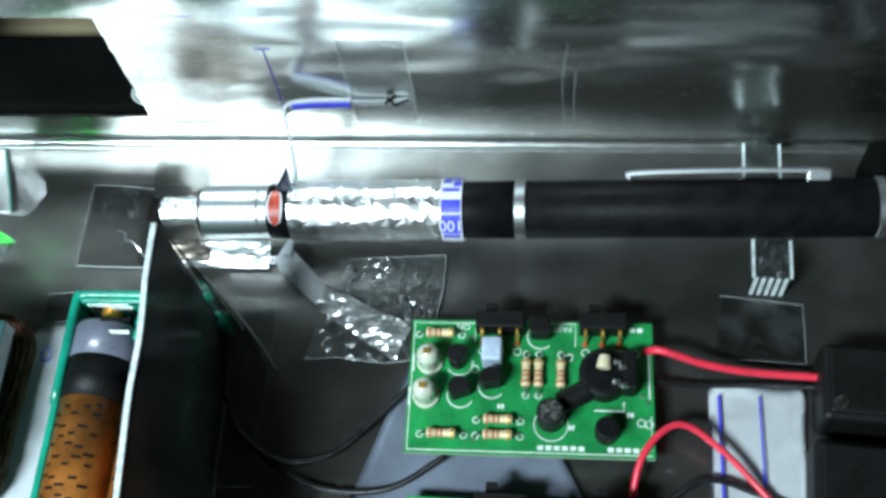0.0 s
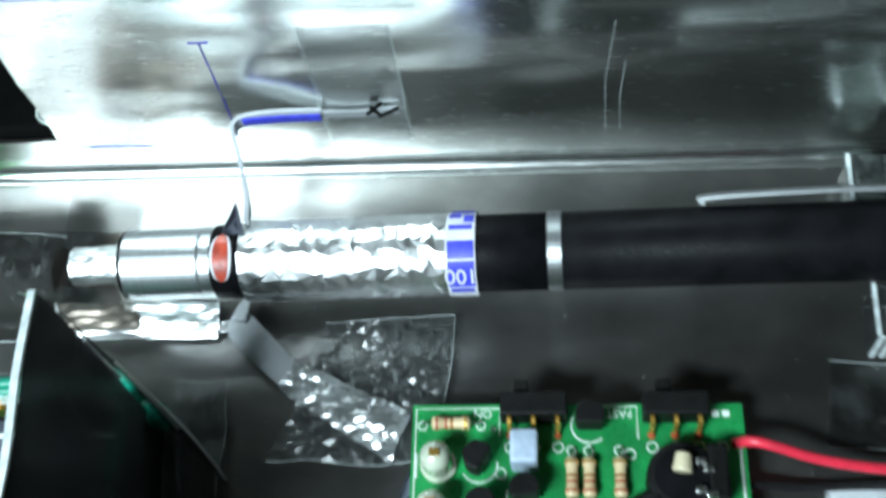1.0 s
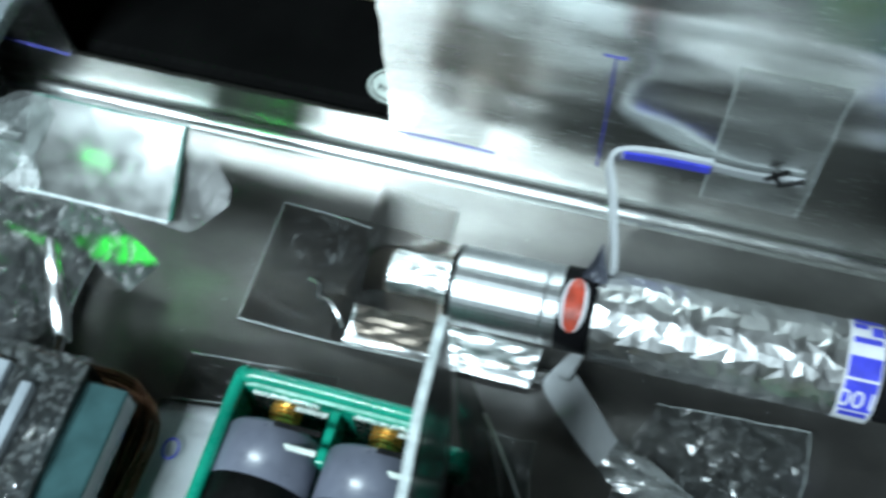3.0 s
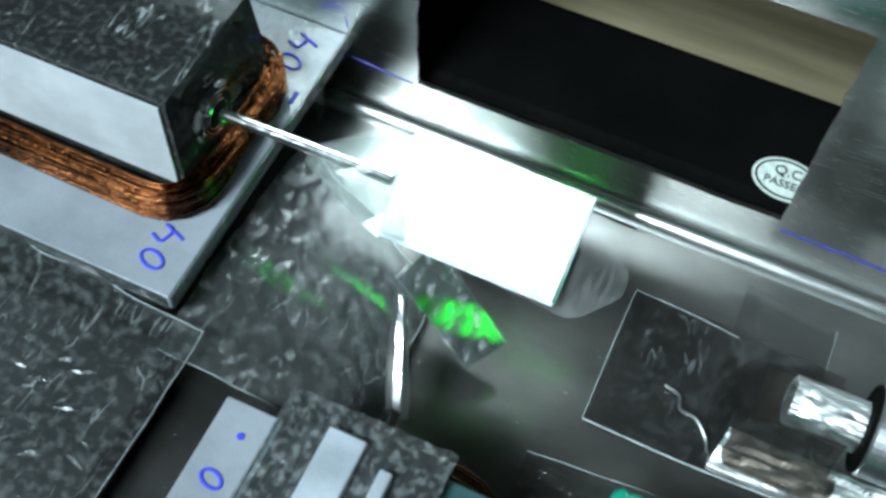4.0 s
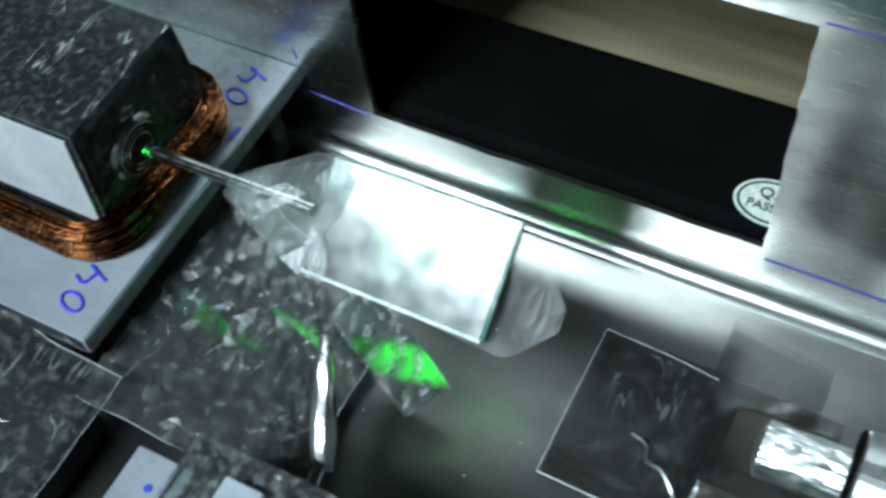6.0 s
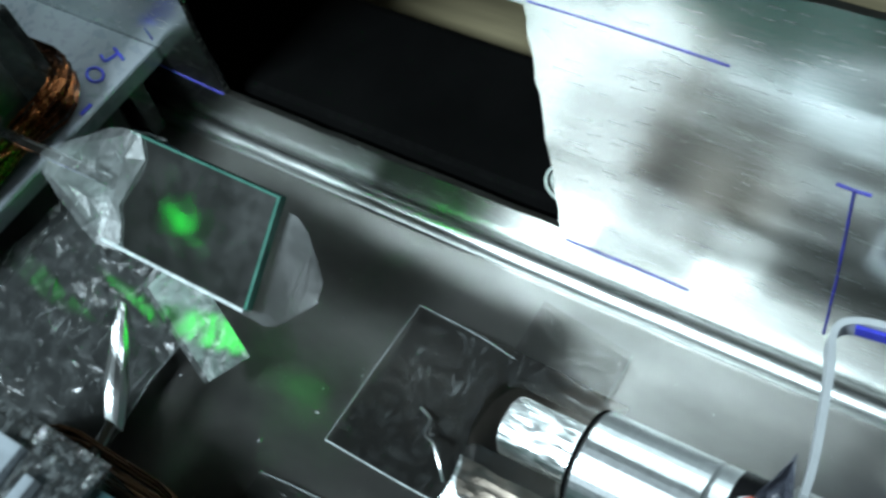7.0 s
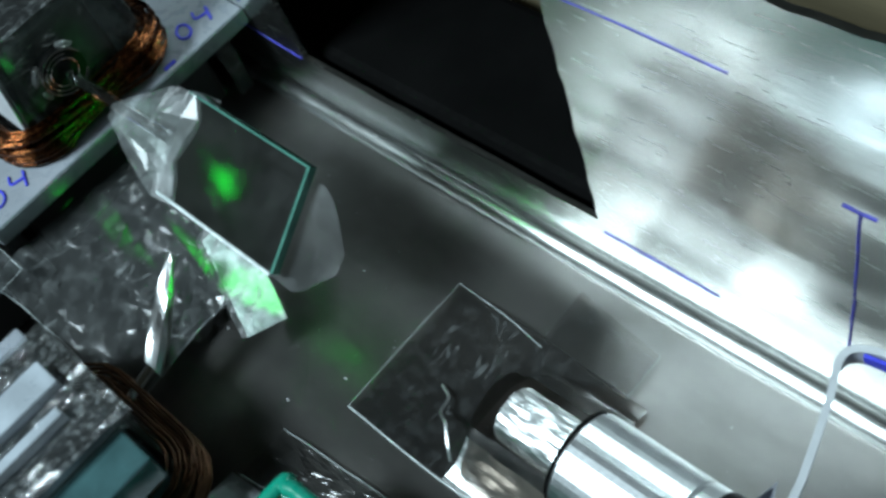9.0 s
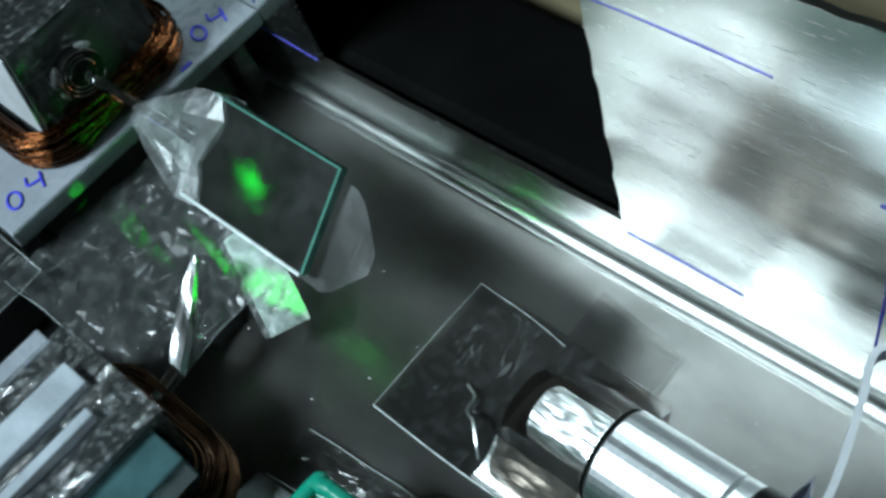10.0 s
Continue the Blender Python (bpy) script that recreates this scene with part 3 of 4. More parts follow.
def crumple(name, label, corners, mat, amp, lift=0.0008, n=22, s=60.0, seed=0.0, group="clear tape pieces", wavy=0.0010, edges=True):
    """A creased sheet of clear tape between four corners."""
    a, b, c, d = [Vector(p) for p in corners]

    def f(u, v):
        p = (a.lerp(b, u)).lerp(d.lerp(c, u), v)
        swell = abs(wob(p.x, p.y, seed, s))
        return (p.x + wavy * wob(p.y, p.x, seed, 120), p.y + wavy * wob(p.x, p.y, seed + 2, 120), p.z + lift + 0.6 * amp * swell)
    t = thing(name, label, "tape", None, group)
    part("film", creased(f, n, n, 0.26 * amp, int(seed) + 40), mat, t)
    for v in (0, 1) if edges else ():
        part("cut_edge", tube([Vector(f(k / 24, v)) + Vector((0, 0, 0.2 * amp)) for k in range(25)], 0.00005, 4, 1), "acrylic_edge", t)
    part("cut_edge", tube([Vector(f(1, k / 24)) + Vector((0, 0, 0.2 * amp)) for k in range(25)], 0.00004 if edges else 0.00002, 4, 1), "acrylic_edge", t)
    return t


hook()
strip_below()


def nozzle_tape():
    t = thing("nozzle_tape", "wide clear tape pressed over the laser nozzle", "tape", None, "clear tape pieces")

    def drape(u, v):
        x, y = -0.1150 + 0.0520 * u, 0.1085 + 0.0225 * v + 0.004 * (u - 0.3) * (0.5 - v) * (1 if u > 0.3 else 0)
        top = 0.0042 + PEN_Z + 0.0003
        rise = min(1, max(0, (x + 0.0995) / 0.0065))
        rise = rise * rise * (3 - 2 * rise)
        dy = (y - PEN_Y) / 0.0046
        hump = top - 0.0046 * (1 - math.sqrt(max(0.0, 1 - dy * dy))) if abs(dy) < 1 else max(0.0, (PEN_Z - 0.001) * (1 - (abs(dy) - 1) / 0.95))
        if x > -0.0815:
            hump = 0.0 if abs(dy) < 1.35 else hump * 0.4
        return (x, y, 0.0005 + hump * rise + 0.00025 * wob(x, y, 1, 300) * (0.3 + rise))
    bm = bmesh.new()
    nu, nv = 52, 30
    g = [[bm.verts.new(drape(i / nu, j / nv)) for j in range(nv + 1)] for i in range(nu + 1)]
    for i in range(nu):
        for j in range(nv):
            u, v = (i + 0.5) / nu, (j + 0.5) / nv
            x, y = -0.1150 + 0.0520 * u, 0.1085 + 0.0225 * v
            if (x > -0.0830 and y > 0.1115) or (x > -0.0950 and abs(y - PEN_Y) < 0.0050):
                continue
            bm.faces.new((g[i][j], g[i + 1][j], g[i + 1][j + 1], g[i][j + 1]))
    bmesh.ops.delete(bm, geom=[w for w in bm.verts if not w.link_faces], context="VERTS")
    part("film", bm, "tape_dark", t, smooth=True)
    # a twisted bright crease running to the nozzle
    part("crease", tube([(-0.1062, 0.1180, 0.0010), (-0.1040, 0.1170, 0.0016), (-0.1032, 0.1148, 0.0022), (-0.1010, 0.1138, 0.0034), (-0.0990, 0.1120, 0.0030), (-0.0980, 0.1108, 0.0016)], 0.00022, 5, 5), "foil", t, "bright twisted crease")
    # crisp cut edges that catch the lamp
    part("cut_edge", tube([(-0.1150, 0.1085, 0.0006), (-0.1000, 0.1083, 0.0006), (-0.0850, 0.1088, 0.0007), (-0.0680, 0.1092, 0.0008)], 0.00010, 5), "acrylic_edge", t)
    part("cut_edge", tube([(-0.1150, 0.1310, 0.0006), (-0.1060, 0.1306, 0.0006), (-0.0990, 0.1295, 0.0012)], 0.00005, 5), "acrylic_edge", t)
    part("cut_edge", tube([(-0.1150, 0.1085, 0.0006), (-0.1151, 0.1200, 0.0006), (-0.1150, 0.1310, 0.0006)], 0.00004, 5), "acrylic_edge", t)


nozzle_tape()


def foil_tab():
    t = thing("foil_tab", "shiny crinkled tape tab tucked under the nozzle", "tape", None, "clear tape pieces")

    def f(u, v):
        x, y = -0.0975 + 0.0300 * u + 0.001 * v, 0.1085 + 0.0052 * v + 0.0004 * wob(u, v, 2, 8)
        return (x, y, 0.0012 + 0.0042 * v * v + 0.0006 * wob(x * 0.4, y * 1.8, 4, 260))
    part("tab", sheet(f, 40, 10), "foil_soft", t)


foil_tab()


def glare_tape():
    t = thing("floor_tape", "glossy folded clear tape holding the paper band down", "tape", None, "clear tape pieces")

    def f(u, v):
        p = Vector((-0.0535, 0.1008, 0.0022)).lerp(Vector((-0.0335, 0.0900, 0.0012)), u) + Vector((0.35, 0.94, 0)) * (v - 0.5) * (0.0060 + 0.003 * u)
        return p + Vector((0, 0, 0.0022 * abs(wob(p.x * 0.6, p.y * 1.8, 2, 200)) + 0.0012 * math.sin(math.pi * v)))
    part("film", sheet(f, 30, 14), "foil_clear", t)


glare_tape()
crumple("floor_tape", "crumpled clear tape over the paper band end", [(-0.0560, 0.0860, 0), (-0.0270, 0.0860, 0), (-0.0250, 0.1120, 0), (-0.0480, 0.1110, 0)], "tape_crisp", 0.0030, seed=1.0, n=26)
crumple("floor_tape", "flat clear tape stuck on the tray floor", [(-0.1000, 0.1310, 0), (-0.0860, 0.1300, 0), (-0.0860, 0.1372, 0), (-0.1002, 0.1392, 0)], "tape_flat", 0.0002, 0.0004, seed=2.0, wavy=0.0001, edges=False)
crumple("floor_tape", "square of clear tape beside the black box", [(0.0350, 0.0890, 0), (0.0545, 0.0880, 0), (0.0550, 0.1020, 0), (0.0370, 0.1040, 0)], "tape_flat", 0.0003, 0.0004, seed=3.0, wavy=0.0002)


# ---- circuit boards ----
def board(name, label, m, full=True):
    W, H, Z = 0.0525, 0.0302, 0.0016
    t = thing(name, label, "circuit board", m, "green circuit boards")

    def at(cx, cy):
        return (cx - 60) / 970 * W, (635 - cy) / 537 * H
    part("substrate", box(0, W, 0, H, 0, Z - 0.00025), "fibre", t)
    part("solder_mask", box(0, W, 0, H, Z - 0.0002, Z), "pcb", t)

    def silk(pts, r=0.00014, closed=False):
        part("silkscreen", tube([(x, y, Z + 0.00002) for x, y in pts], r, 4, 1, closed=closed), "silk", t)
    e = 0.0006
    silk([(e, e), (W - e, e), (W - e, H * 0.30)])
    silk([(W - 0.0008, H * 0.42), (W - 0.0008, H * 0.78)], 0.00022)
    silk([(e, e), (e, H - e), (at(320, 0)[0], H - e), (at(320, 0)[0], at(0, 190)[1])])
    silk([at(725, 200), at(725, 105), at(560, 105)])
    silk([at(800, 455), at(915, 455), at(915, 420)], 0.0002)

    def ring(cx, cy, r):
        x, y = at(cx, cy)
        silk([(x + r * math.cos(a), y + r * math.sin(a)) for a in [2 * math.pi * k / 20 for k in range(20)]], 0.00013, True)

    def resistor(cx, cy, horizontal, length=0.0062, first="band_red"):
        x, y = at(cx, cy)
        mm = Matrix.Translation((x, y, Z + 0.0013)) @ (pose(0, 0, 0) if horizontal else pose(0, 0, 0, 0, 0, 90))
        L = length / 2
        r = part("resistor", lathe([(-L, 0.0007), (-L * 0.92, 0.00105), (-L * 0.62, 0.0011), (-L * 0.5, 0.0009), (L * 0.5, 0.0009), (L * 0.62, 0.0011), (L * 0.92, 0.00105), (L, 0.0007)], 14), "resistor", t, smooth=True)
        r.matrix_basis = mm
        for k, mat in ((-0.72, first), (-0.25, "band_red"), (0.05, "bat_orange"), (0.75, "gold")):
            part("colour_band", lathe([(k * L - 0.0002, 0.00113 if abs(k) > 0.6 else 0.00094), (k * L + 0.0002, 0.00113 if abs(k) > 0.6 else 0.00094)], 14), mat, r)
        part("lead", tube([(-L - 0.0016, 0, -0.0012), (-L - 0.0012, 0, 0), (-L * 0.9, 0, 0)], 0.00022, 6), "solder", r)
        part("lead", tube([(L + 0.0016, 0, -0.0012), (L + 0.0012, 0, 0), (L * 0.9, 0, 0)], 0.00022, 6), "solder", r)
        for s in (-1, 1):
            dx = s * (L + 0.0016)
            px, py = (x + dx, y) if horizontal else (x, y + dx)
            silk([(px + 0.0007 * math.cos(a), py + 0.0007 * math.sin(a)) for a in [2 * math.pi * k / 12 for k in range(12)]], 0.00013, True)

    for cx, cy, hz in ((178, 160, True), (205, 565, True), (425, 505, True), (425, 565, True), (530, 318, False), (580, 318, False), (668, 318, False)):
        resistor(cx, cy, hz)

    def can(name, cx, cy, r, h, mat, top=None, label="", lean=0.0):
        x, y = at(cx, cy)
        bm = bmesh.new()
        seg = 24
        rings = [(0, r), (h - 0.0004, r), (h - 0.0001, r * 0.93), (h, r * 0.8)]
        prev = None
        mm = pose(x, y, Z, lean, 0, 0)
        for zz, rr in rings:
            cur = [bm.verts.new(mm @ Vector((rr * math.cos(2 * math.pi * k / seg), rr * math.sin(2 * math.pi * k / seg), zz))) for k in range(seg)]
            if prev:
                for k in range(seg):
                    bm.faces.new((prev[k], prev[(k + 1) % seg], cur[(k + 1) % seg], cur[k]))
            else:
                bm.faces.new(cur[::-1])
            prev = cur
        bm.faces.new(prev)
        o = part(name, bm, mat, t, label)
        if top:
            d = bmesh.new()
            bmesh.ops.create_circle(d, cap_ends=True, segments=24, radius=r * 0.8, matrix=mm @ Matrix.Translation((0, 0, h + 0.0001)))
            part("top", d, top, o)
        return o

    def led(cx, cy):
        x, y = at(cx, cy)
        bm = bmesh.new()
        bmesh.ops.create_uvsphere(bm, u_segments=20, v_segments=12, radius=0.0025, matrix=Matrix.Translation((x, y, Z + 0.0048)))
        o = part("led", bm, "led", t, "clear round LED", smooth=True)
        part("led_body", rod((x, y, Z), (x, y, Z + 0.0048), 0.0025, 20), "led", o, smooth=False)
        part("led_rim", rod((x, y, Z), (x, y, Z + 0.0009), 0.0029, 20), "led", o)
        part("led_die", box(x - 0.0008, x + 0.0008, y - 0.0006, y + 0.0006, Z + 0.0068, Z + 0.0074), "gold", o)
        silk([(x - 0.0036, y + 0.002), (x - 0.0036, y - 0.002)], 0.00025)
    led(142, 278)
    led(134, 415)

    def transistor(cx, cy, turn):
        x, y = at(cx, cy)
        bm = bmesh.new()
        pts = [(0.0023 * math.cos(a), 0.0023 * math.sin(a)) for a in [radians(-35 + 250 * k / 14) for k in range(15)]]
        mm = pose(x, y, Z + 0.0012, 0, 0, turn)
        lo = [bm.verts.new(mm @ Vector((px, py, 0))) for px, py in pts]
        hi = [bm.verts.new(mm @ Vector((px, py, 0.0046))) for px, py in pts]
        for k in range(15):
            bm.faces.new((lo[k], lo[(k + 1) % 15], hi[(k + 1) % 15], hi[k]))
        bm.faces.new(lo[::-1])
        bm.faces.new(hi)
        o = part("transistor", bm, "black", t, bevel=0.0002)
        for k in (-1, 0, 1):
            part("leg", rod(mm @ Vector((k * 0.0012, 0, -0.0014)), mm @ Vector((k * 0.0012, 0, 0.0002)), 0.0002, 6), "solder", o)
        silk([(x + 0.0029 * math.cos(radians(a + turn)), y + 0.0029 * math.sin(radians(a + turn))) for a in range(150, 330, 20)], 0.00016)
    transistor(262, 275, 60)
    transistor(272, 405, 20)
    transistor(395, 365, 10)
    transistor(585, 160, 0)

    def switch(c0, c1, lever):
        x0, y0 = at(c0, 158)
        x1, y1 = at(c1, 92)
        o = part("slide_switch", box(x0, x1, y0, y1, Z + 0.0002, Z + 0.0052), "black", t, bevel=0.0003)
        lx, ly = at(lever, 45)
        part("lever", box(lx - 0.0012, lx + 0.0012, y1 - 0.0002, ly, Z + 0.0016, Z + 0.0036), "black", o, bevel=0.0003)
        n = 3
        for k in range(n):
            px = x0 + (x1 - x0) * (0.14 + 0.36 * k)
            part("pin", tube([(px, y0 + 0.0003, Z + 0.0040), (px, y0 - 0.0010, Z + 0.0038), (px, y0 - 0.0016, Z + 0.0002)], 0.00042, 6), "gold", o)
            part("solder_joint", rod((px, y0 - 0.0018, Z), (px, y0 - 0.0018, Z + 0.0012), 0.0007, 10, 0.0002), "band_red", o)
            ring(c0 + (c1 - c0) * (0.14 + 0.36 * k), 225, 0.0008)
    switch(325, 520, 385)
    switch(738, 925, 800)
    sleeve = part("film_capacitor", box(*[v for p in zip(at(355, 300), at(435, 205)) for v in p], Z + 0.0003, Z + 0.0062), "cap_blue", t, "pale blue sleeved capacitor", bevel=0.0006)
    can("electrolytic", 630, 495, 0.0029, 0.0072, "black", "solder", "black electrolytic capacitor, grey top", 4)
    ring(632, 515, 0.0036)
    x, y = at(720, 430)
    part("electrolytic", rod((x - 0.0030, y - 0.0010, Z + 0.0025), (x + 0.0030, y + 0.0022, Z + 0.0028), 0.0024, 20), "black", t, bevel=0.0004)
    can("buzzer", 845, 545, 0.0025, 0.0046, "black", "pen_black")
    pot = can("trimmer", 835, 330, 0.0053, 0.0050, "black", "pen_black", "round black trimmer potentiometer")
    x, y = at(830, 310)
    part("trimmer_knob", rod((x, y - 0.0012, Z + 0.0068), (x + 0.0004, y + 0.0016, Z + 0.0072), 0.0016, 14, 0.0012), "knob", pot, "ivory adjusting knob", bevel=0.0003)
    for cx, cy in ((885, 300), (905, 320), (880, 378), (910, 392)):
        x, y = at(cx, cy)
        part("terminal", box(x - 0.0008, x + 0.0009, y - 0.0004, y + 0.0006, Z + 0.0050, Z + 0.0064, None), "solder", pot, bevel=0.0002)
    part("heat_sink", box(*[v for p in zip(at(905, 400), at(960, 250)) for v in p], Z + 0.0002, Z + 0.0060), "black", t, bevel=0.0004)
    for c0, c1, cy in ((580, 770, 605), (850, 1010, 606), (940, 1000, 128), (925, 955, 470), (420, 450, 448), (700, 725, 525)):
        (x0, y0), (x1, _) = at(c0, cy), at(c1, cy)
        n = max(2, int((x1 - x0) / 0.0016))
        for k in range(n):
            xa = x0 + (x1 - x0) * k / n
            part("print_bar", box(xa, xa + (x1 - x0) / n * 0.72, y0 - 0.0005, y0 + 0.0005, Z, Z + 0.00006), "silk", t)
    for words, cx, cy in (("ON", 270, 125), ("FAST", 672, 126)):
        lettering("lettering", words, 0.0019, pose(*at(cx, cy), Z + 0.00004, 0, 0, 180), "silk", t)
    for cx, cy in ((965, 225), (980, 500), (1010, 505), (700, 245), (325, 300)):
        ring(cx, cy, 0.0008)
    for cx, cy in ((985, 395), (1005, 420), (330, 640 - 60), (300, 170)):
        x, y = at(cx, cy)
        part("solder_joint", rod((x, y, Z), (x, y, Z + 0.0007), 0.0006, 10, 0.0002), "solder", t)
    for px, py in ((0.002, 0.002), (W - 0.002, 0.002), (0.002, H - 0.002), (W - 0.002, H - 0.002)):
        part("standoff", rod((px, py, -0.0040), (px, py, 0.0001), 0.0012, 10), "black", t)
    return t


pcb = board("circuit_board", "green populated circuit board standing on the tray floor", pose(-0.0310, 0.0640, 0.0042, 0, 0, 0.3))
copy_thing(pcb, pose(-0.0300, 0.0245, 0.0042, 0, 0, -1))["label"] = "second green circuit board behind the first one"


def wire(name, label, pts, mat, r=0.0007):
    tagged(part(name, tube(pts, r, 10, 12), mat, smooth=True), label, "wire", "wires")


wire("wire", "red insulated wire from board to black box", [(0.0195, 0.0878, 0.0060), (0.0230, 0.0872, 0.0085), (0.0320, 0.0850, 0.0070), (0.0420, 0.0838, 0.0060), (0.0570, 0.0828, 0.0065)], "red_wire", 0.00085)
wire("wire", "red insulated wire curling in a loop on paper", [(0.0160, 0.0350, 0.0010), (0.0165, 0.0530, 0.0020), (0.0190, 0.0650, 0.0060), (0.0262, 0.0715, 0.0070), (0.0350, 0.0670, 0.0050), (0.0440, 0.0580, 0.0030), (0.0560, 0.0440, 0.0030)], "red_wire", 0.00075)
wire("wire", "black insulated wire lying beside the red wire", [(0.0205, 0.0820, 0.0040), (0.0300, 0.0822, 0.0016), (0.0420, 0.0825, 0.0016), (0.0570, 0.0815, 0.0040)], "black_wire")
wire("wire", "black insulated wire curving over white paper", [(0.0190, 0.0450, 0.0010), (0.0230, 0.0550, 0.0020), (0.0320, 0.0610, 0.0030), (0.0420, 0.0590, 0.0020), (0.0550, 0.0540, 0.0020)], "black_wire")
wire("wire", "thin black wire curving from board to panel", [(-0.0300, 0.0800, 0.0045), (-0.0370, 0.0730, 0.0030), (-0.0470, 0.0640, 0.0020), (-0.0580, 0.0620, 0.0020), (-0.0680, 0.0680, 0.0020), (-0.0720, 0.0760, 0.0030)], "black_wire")
wire("wire", "thin black wire sagging below the board", [(-0.0220, 0.0640, 0.0040), (-0.0340, 0.0570, 0.0020), (-0.0480, 0.0565, 0.0012), (-0.0590, 0.0610, 0.0012), (-0.0700, 0.0690, 0.0020)], "black_wire")


# ---- papers, card, boxes ----
def card(name, label, category, corners, mat, z=0.0005, thick=0.0003, wave=0.0004):
    a, b, c, d = [Vector((*p, z)) for p in corners]

    def f(u, v):
        p = (a.lerp(b, u)).lerp(d.lerp(c, u), v)
        return (p.x, p.y, p.z + wave * (1 + wob(p.x, p.y, 2, 60)))
    return tagged(part(name, sheet(f, 16, 16, thick), mat, smooth=True), label, category)


card("card_sheet", "blue-grey plastic card lying under the boards", "card", [(-0.0510, 0.0300), (0.0200, 0.0300), (-0.0100, 0.0900), (-0.0310, 0.0880)], "slate")
pr = card("paper_sheet", "white paper with blue pen lines beside the wires", "paper", [(0.0325, 0.0300), (0.0500, 0.0300), (0.0540, 0.0830), (0.0335, 0.0830)], "paper", 0.0002)
for x0, x1 in ((0.0352, 0.0358), (0.0438, 0.0442)):
    part("blue_line", box(x0, x1, 0.034, 0.080, 0.0016, 0.00175), "blue_print", pr, "faint blue pen line")
pm = card("paper_sheet", "white paper slip with blue writing under the cells", "paper", [(-0.1250, 0.0500), (-0.1060, 0.0500), (-0.1095, 0.0935), (-0.1215, 0.0925)], "paper", 0.0002)
part("ink_ring", tube([(-0.1165 + 0.0012 * math.cos(a), 0.0850 + 0.0016 * math.sin(a), 0.0018) for a in [2 * math.pi * k / 14 for k in range(14)]], 0.00016, 5, 1, closed=True), "blue_print", pm)


def black_box(label, m, sx, sy, h, bars=False):
    t = thing("battery_box", label, "battery box", m, "black battery boxes")
    part("casing", box(0, sx, 0, sy, 0.0002, h), "black", t, bevel=0.0012)
    part("lid", box(0.0012, sx - 0.0012, 0.0012, sy - 0.0012, h, h + 0.0012), "black", t, bevel=0.0006)
    part("screw", rod((0.0032, sy * 0.2, h + 0.0012), (0.0032, sy * 0.2, h + 0.0018), 0.0014, 14), "solder", t)
    if bars:
        for k in range(5):
            part("print_bar", box(0.008 + 0.0022 * k, 0.0096 + 0.0022 * k, 0.016, 0.0185, h + 0.0012, h + 0.0013, pose(0, 0, 0, 0, 0, 12)), "silk", t)


black_box("glossy black plastic battery box with red wire", pose(0.0545, 0.0720, 0, 0, 0, -3), 0.034, 0.0165, 0.0125)
black_box("glossy black plastic box with worn white print", pose(0.0500, 0.0280, 0, 0, 0, -4), 0.040, 0.0410, 0.0100, True)
tagged(part("rubber_stop", box(0.0690, 0.0850, 0.1262, 0.1370, 0.0002, 0.0150, None), "matt_black", bevel=0.002), "black rubber stop at the pen's tail", "rubber stop")


# ---- dividing panel ----
def divider():
    t = thing("divider_panel", "smoked acrylic panel standing on edge, sawn rim", "panel")

    def f(u, v):
        y, z = -0.02 + 0.1125 * u, 0.0002 + 0.0532 * v
        return (-0.0745 + 0.055 * (0.0925 - y) + 0.0011 * wob(y, z, 0, 45), y, z)
    part("pane", sheet(f, 40, 18, 0.0011), "acrylic_dark", t, smooth=False)
    part("rim", ribbon([(-0.0750 + 0.055 * (0.0925 - y) + 0.0011 * wob(y, 0.0534, 0, 45), y, 0.0537 + 0.0003 * wob(y, 0, 0, 200)) for y in [-0.02 + 0.01125 * k for k in range(11)]], (0, 0, 1), 0.0006, 0.0010, 6), "acrylic_edge", t, "whitish sawn rim")
    flap = [Vector((-0.0738, 0.0924, 0.0520)), Vector((-0.0738, 0.0924, 0.0010)), Vector((-0.0600, 0.0800, 0.0010)), Vector((-0.0700, 0.0900, 0.0360))]

    def loose(u, v):
        p = flap[0].lerp(flap[1], u).lerp(flap[3].lerp(flap[2], u), v)
        return p + Vector((0.0015 * math.sin(math.pi * u) * v, 0, 0))
    part("loose_tape", creased(loose, 7, 4, 0.0009, 33, (0.7, -0.7, 0)), "tape", t, "loose smoky tape flap at the panel's end")
    part("crease", tube([loose(k / 12, 0.98) + Vector((0.0006, -0.0006, 0.0004)) for k in range(11)], 0.00018, 5, 1), "foil", t, "bright crease")
    part("crease", tube([loose(0.25 + k / 20, 0.55) + Vector((0.0010, -0.0010, 0.0004)) for k in range(9)], 0.00014, 5, 1), "foil", t, "bright crease")
    crumple("panel_tape", "creased clear tape along the panel foot", [(-0.0735, 0.0560, 0.0), (-0.0640, 0.0560, 0.0), (-0.0640, 0.1000, 0.0), (-0.0735, 0.1000, 0.0)], "tape_crisp", 0.003, seed=7.0)


divider()


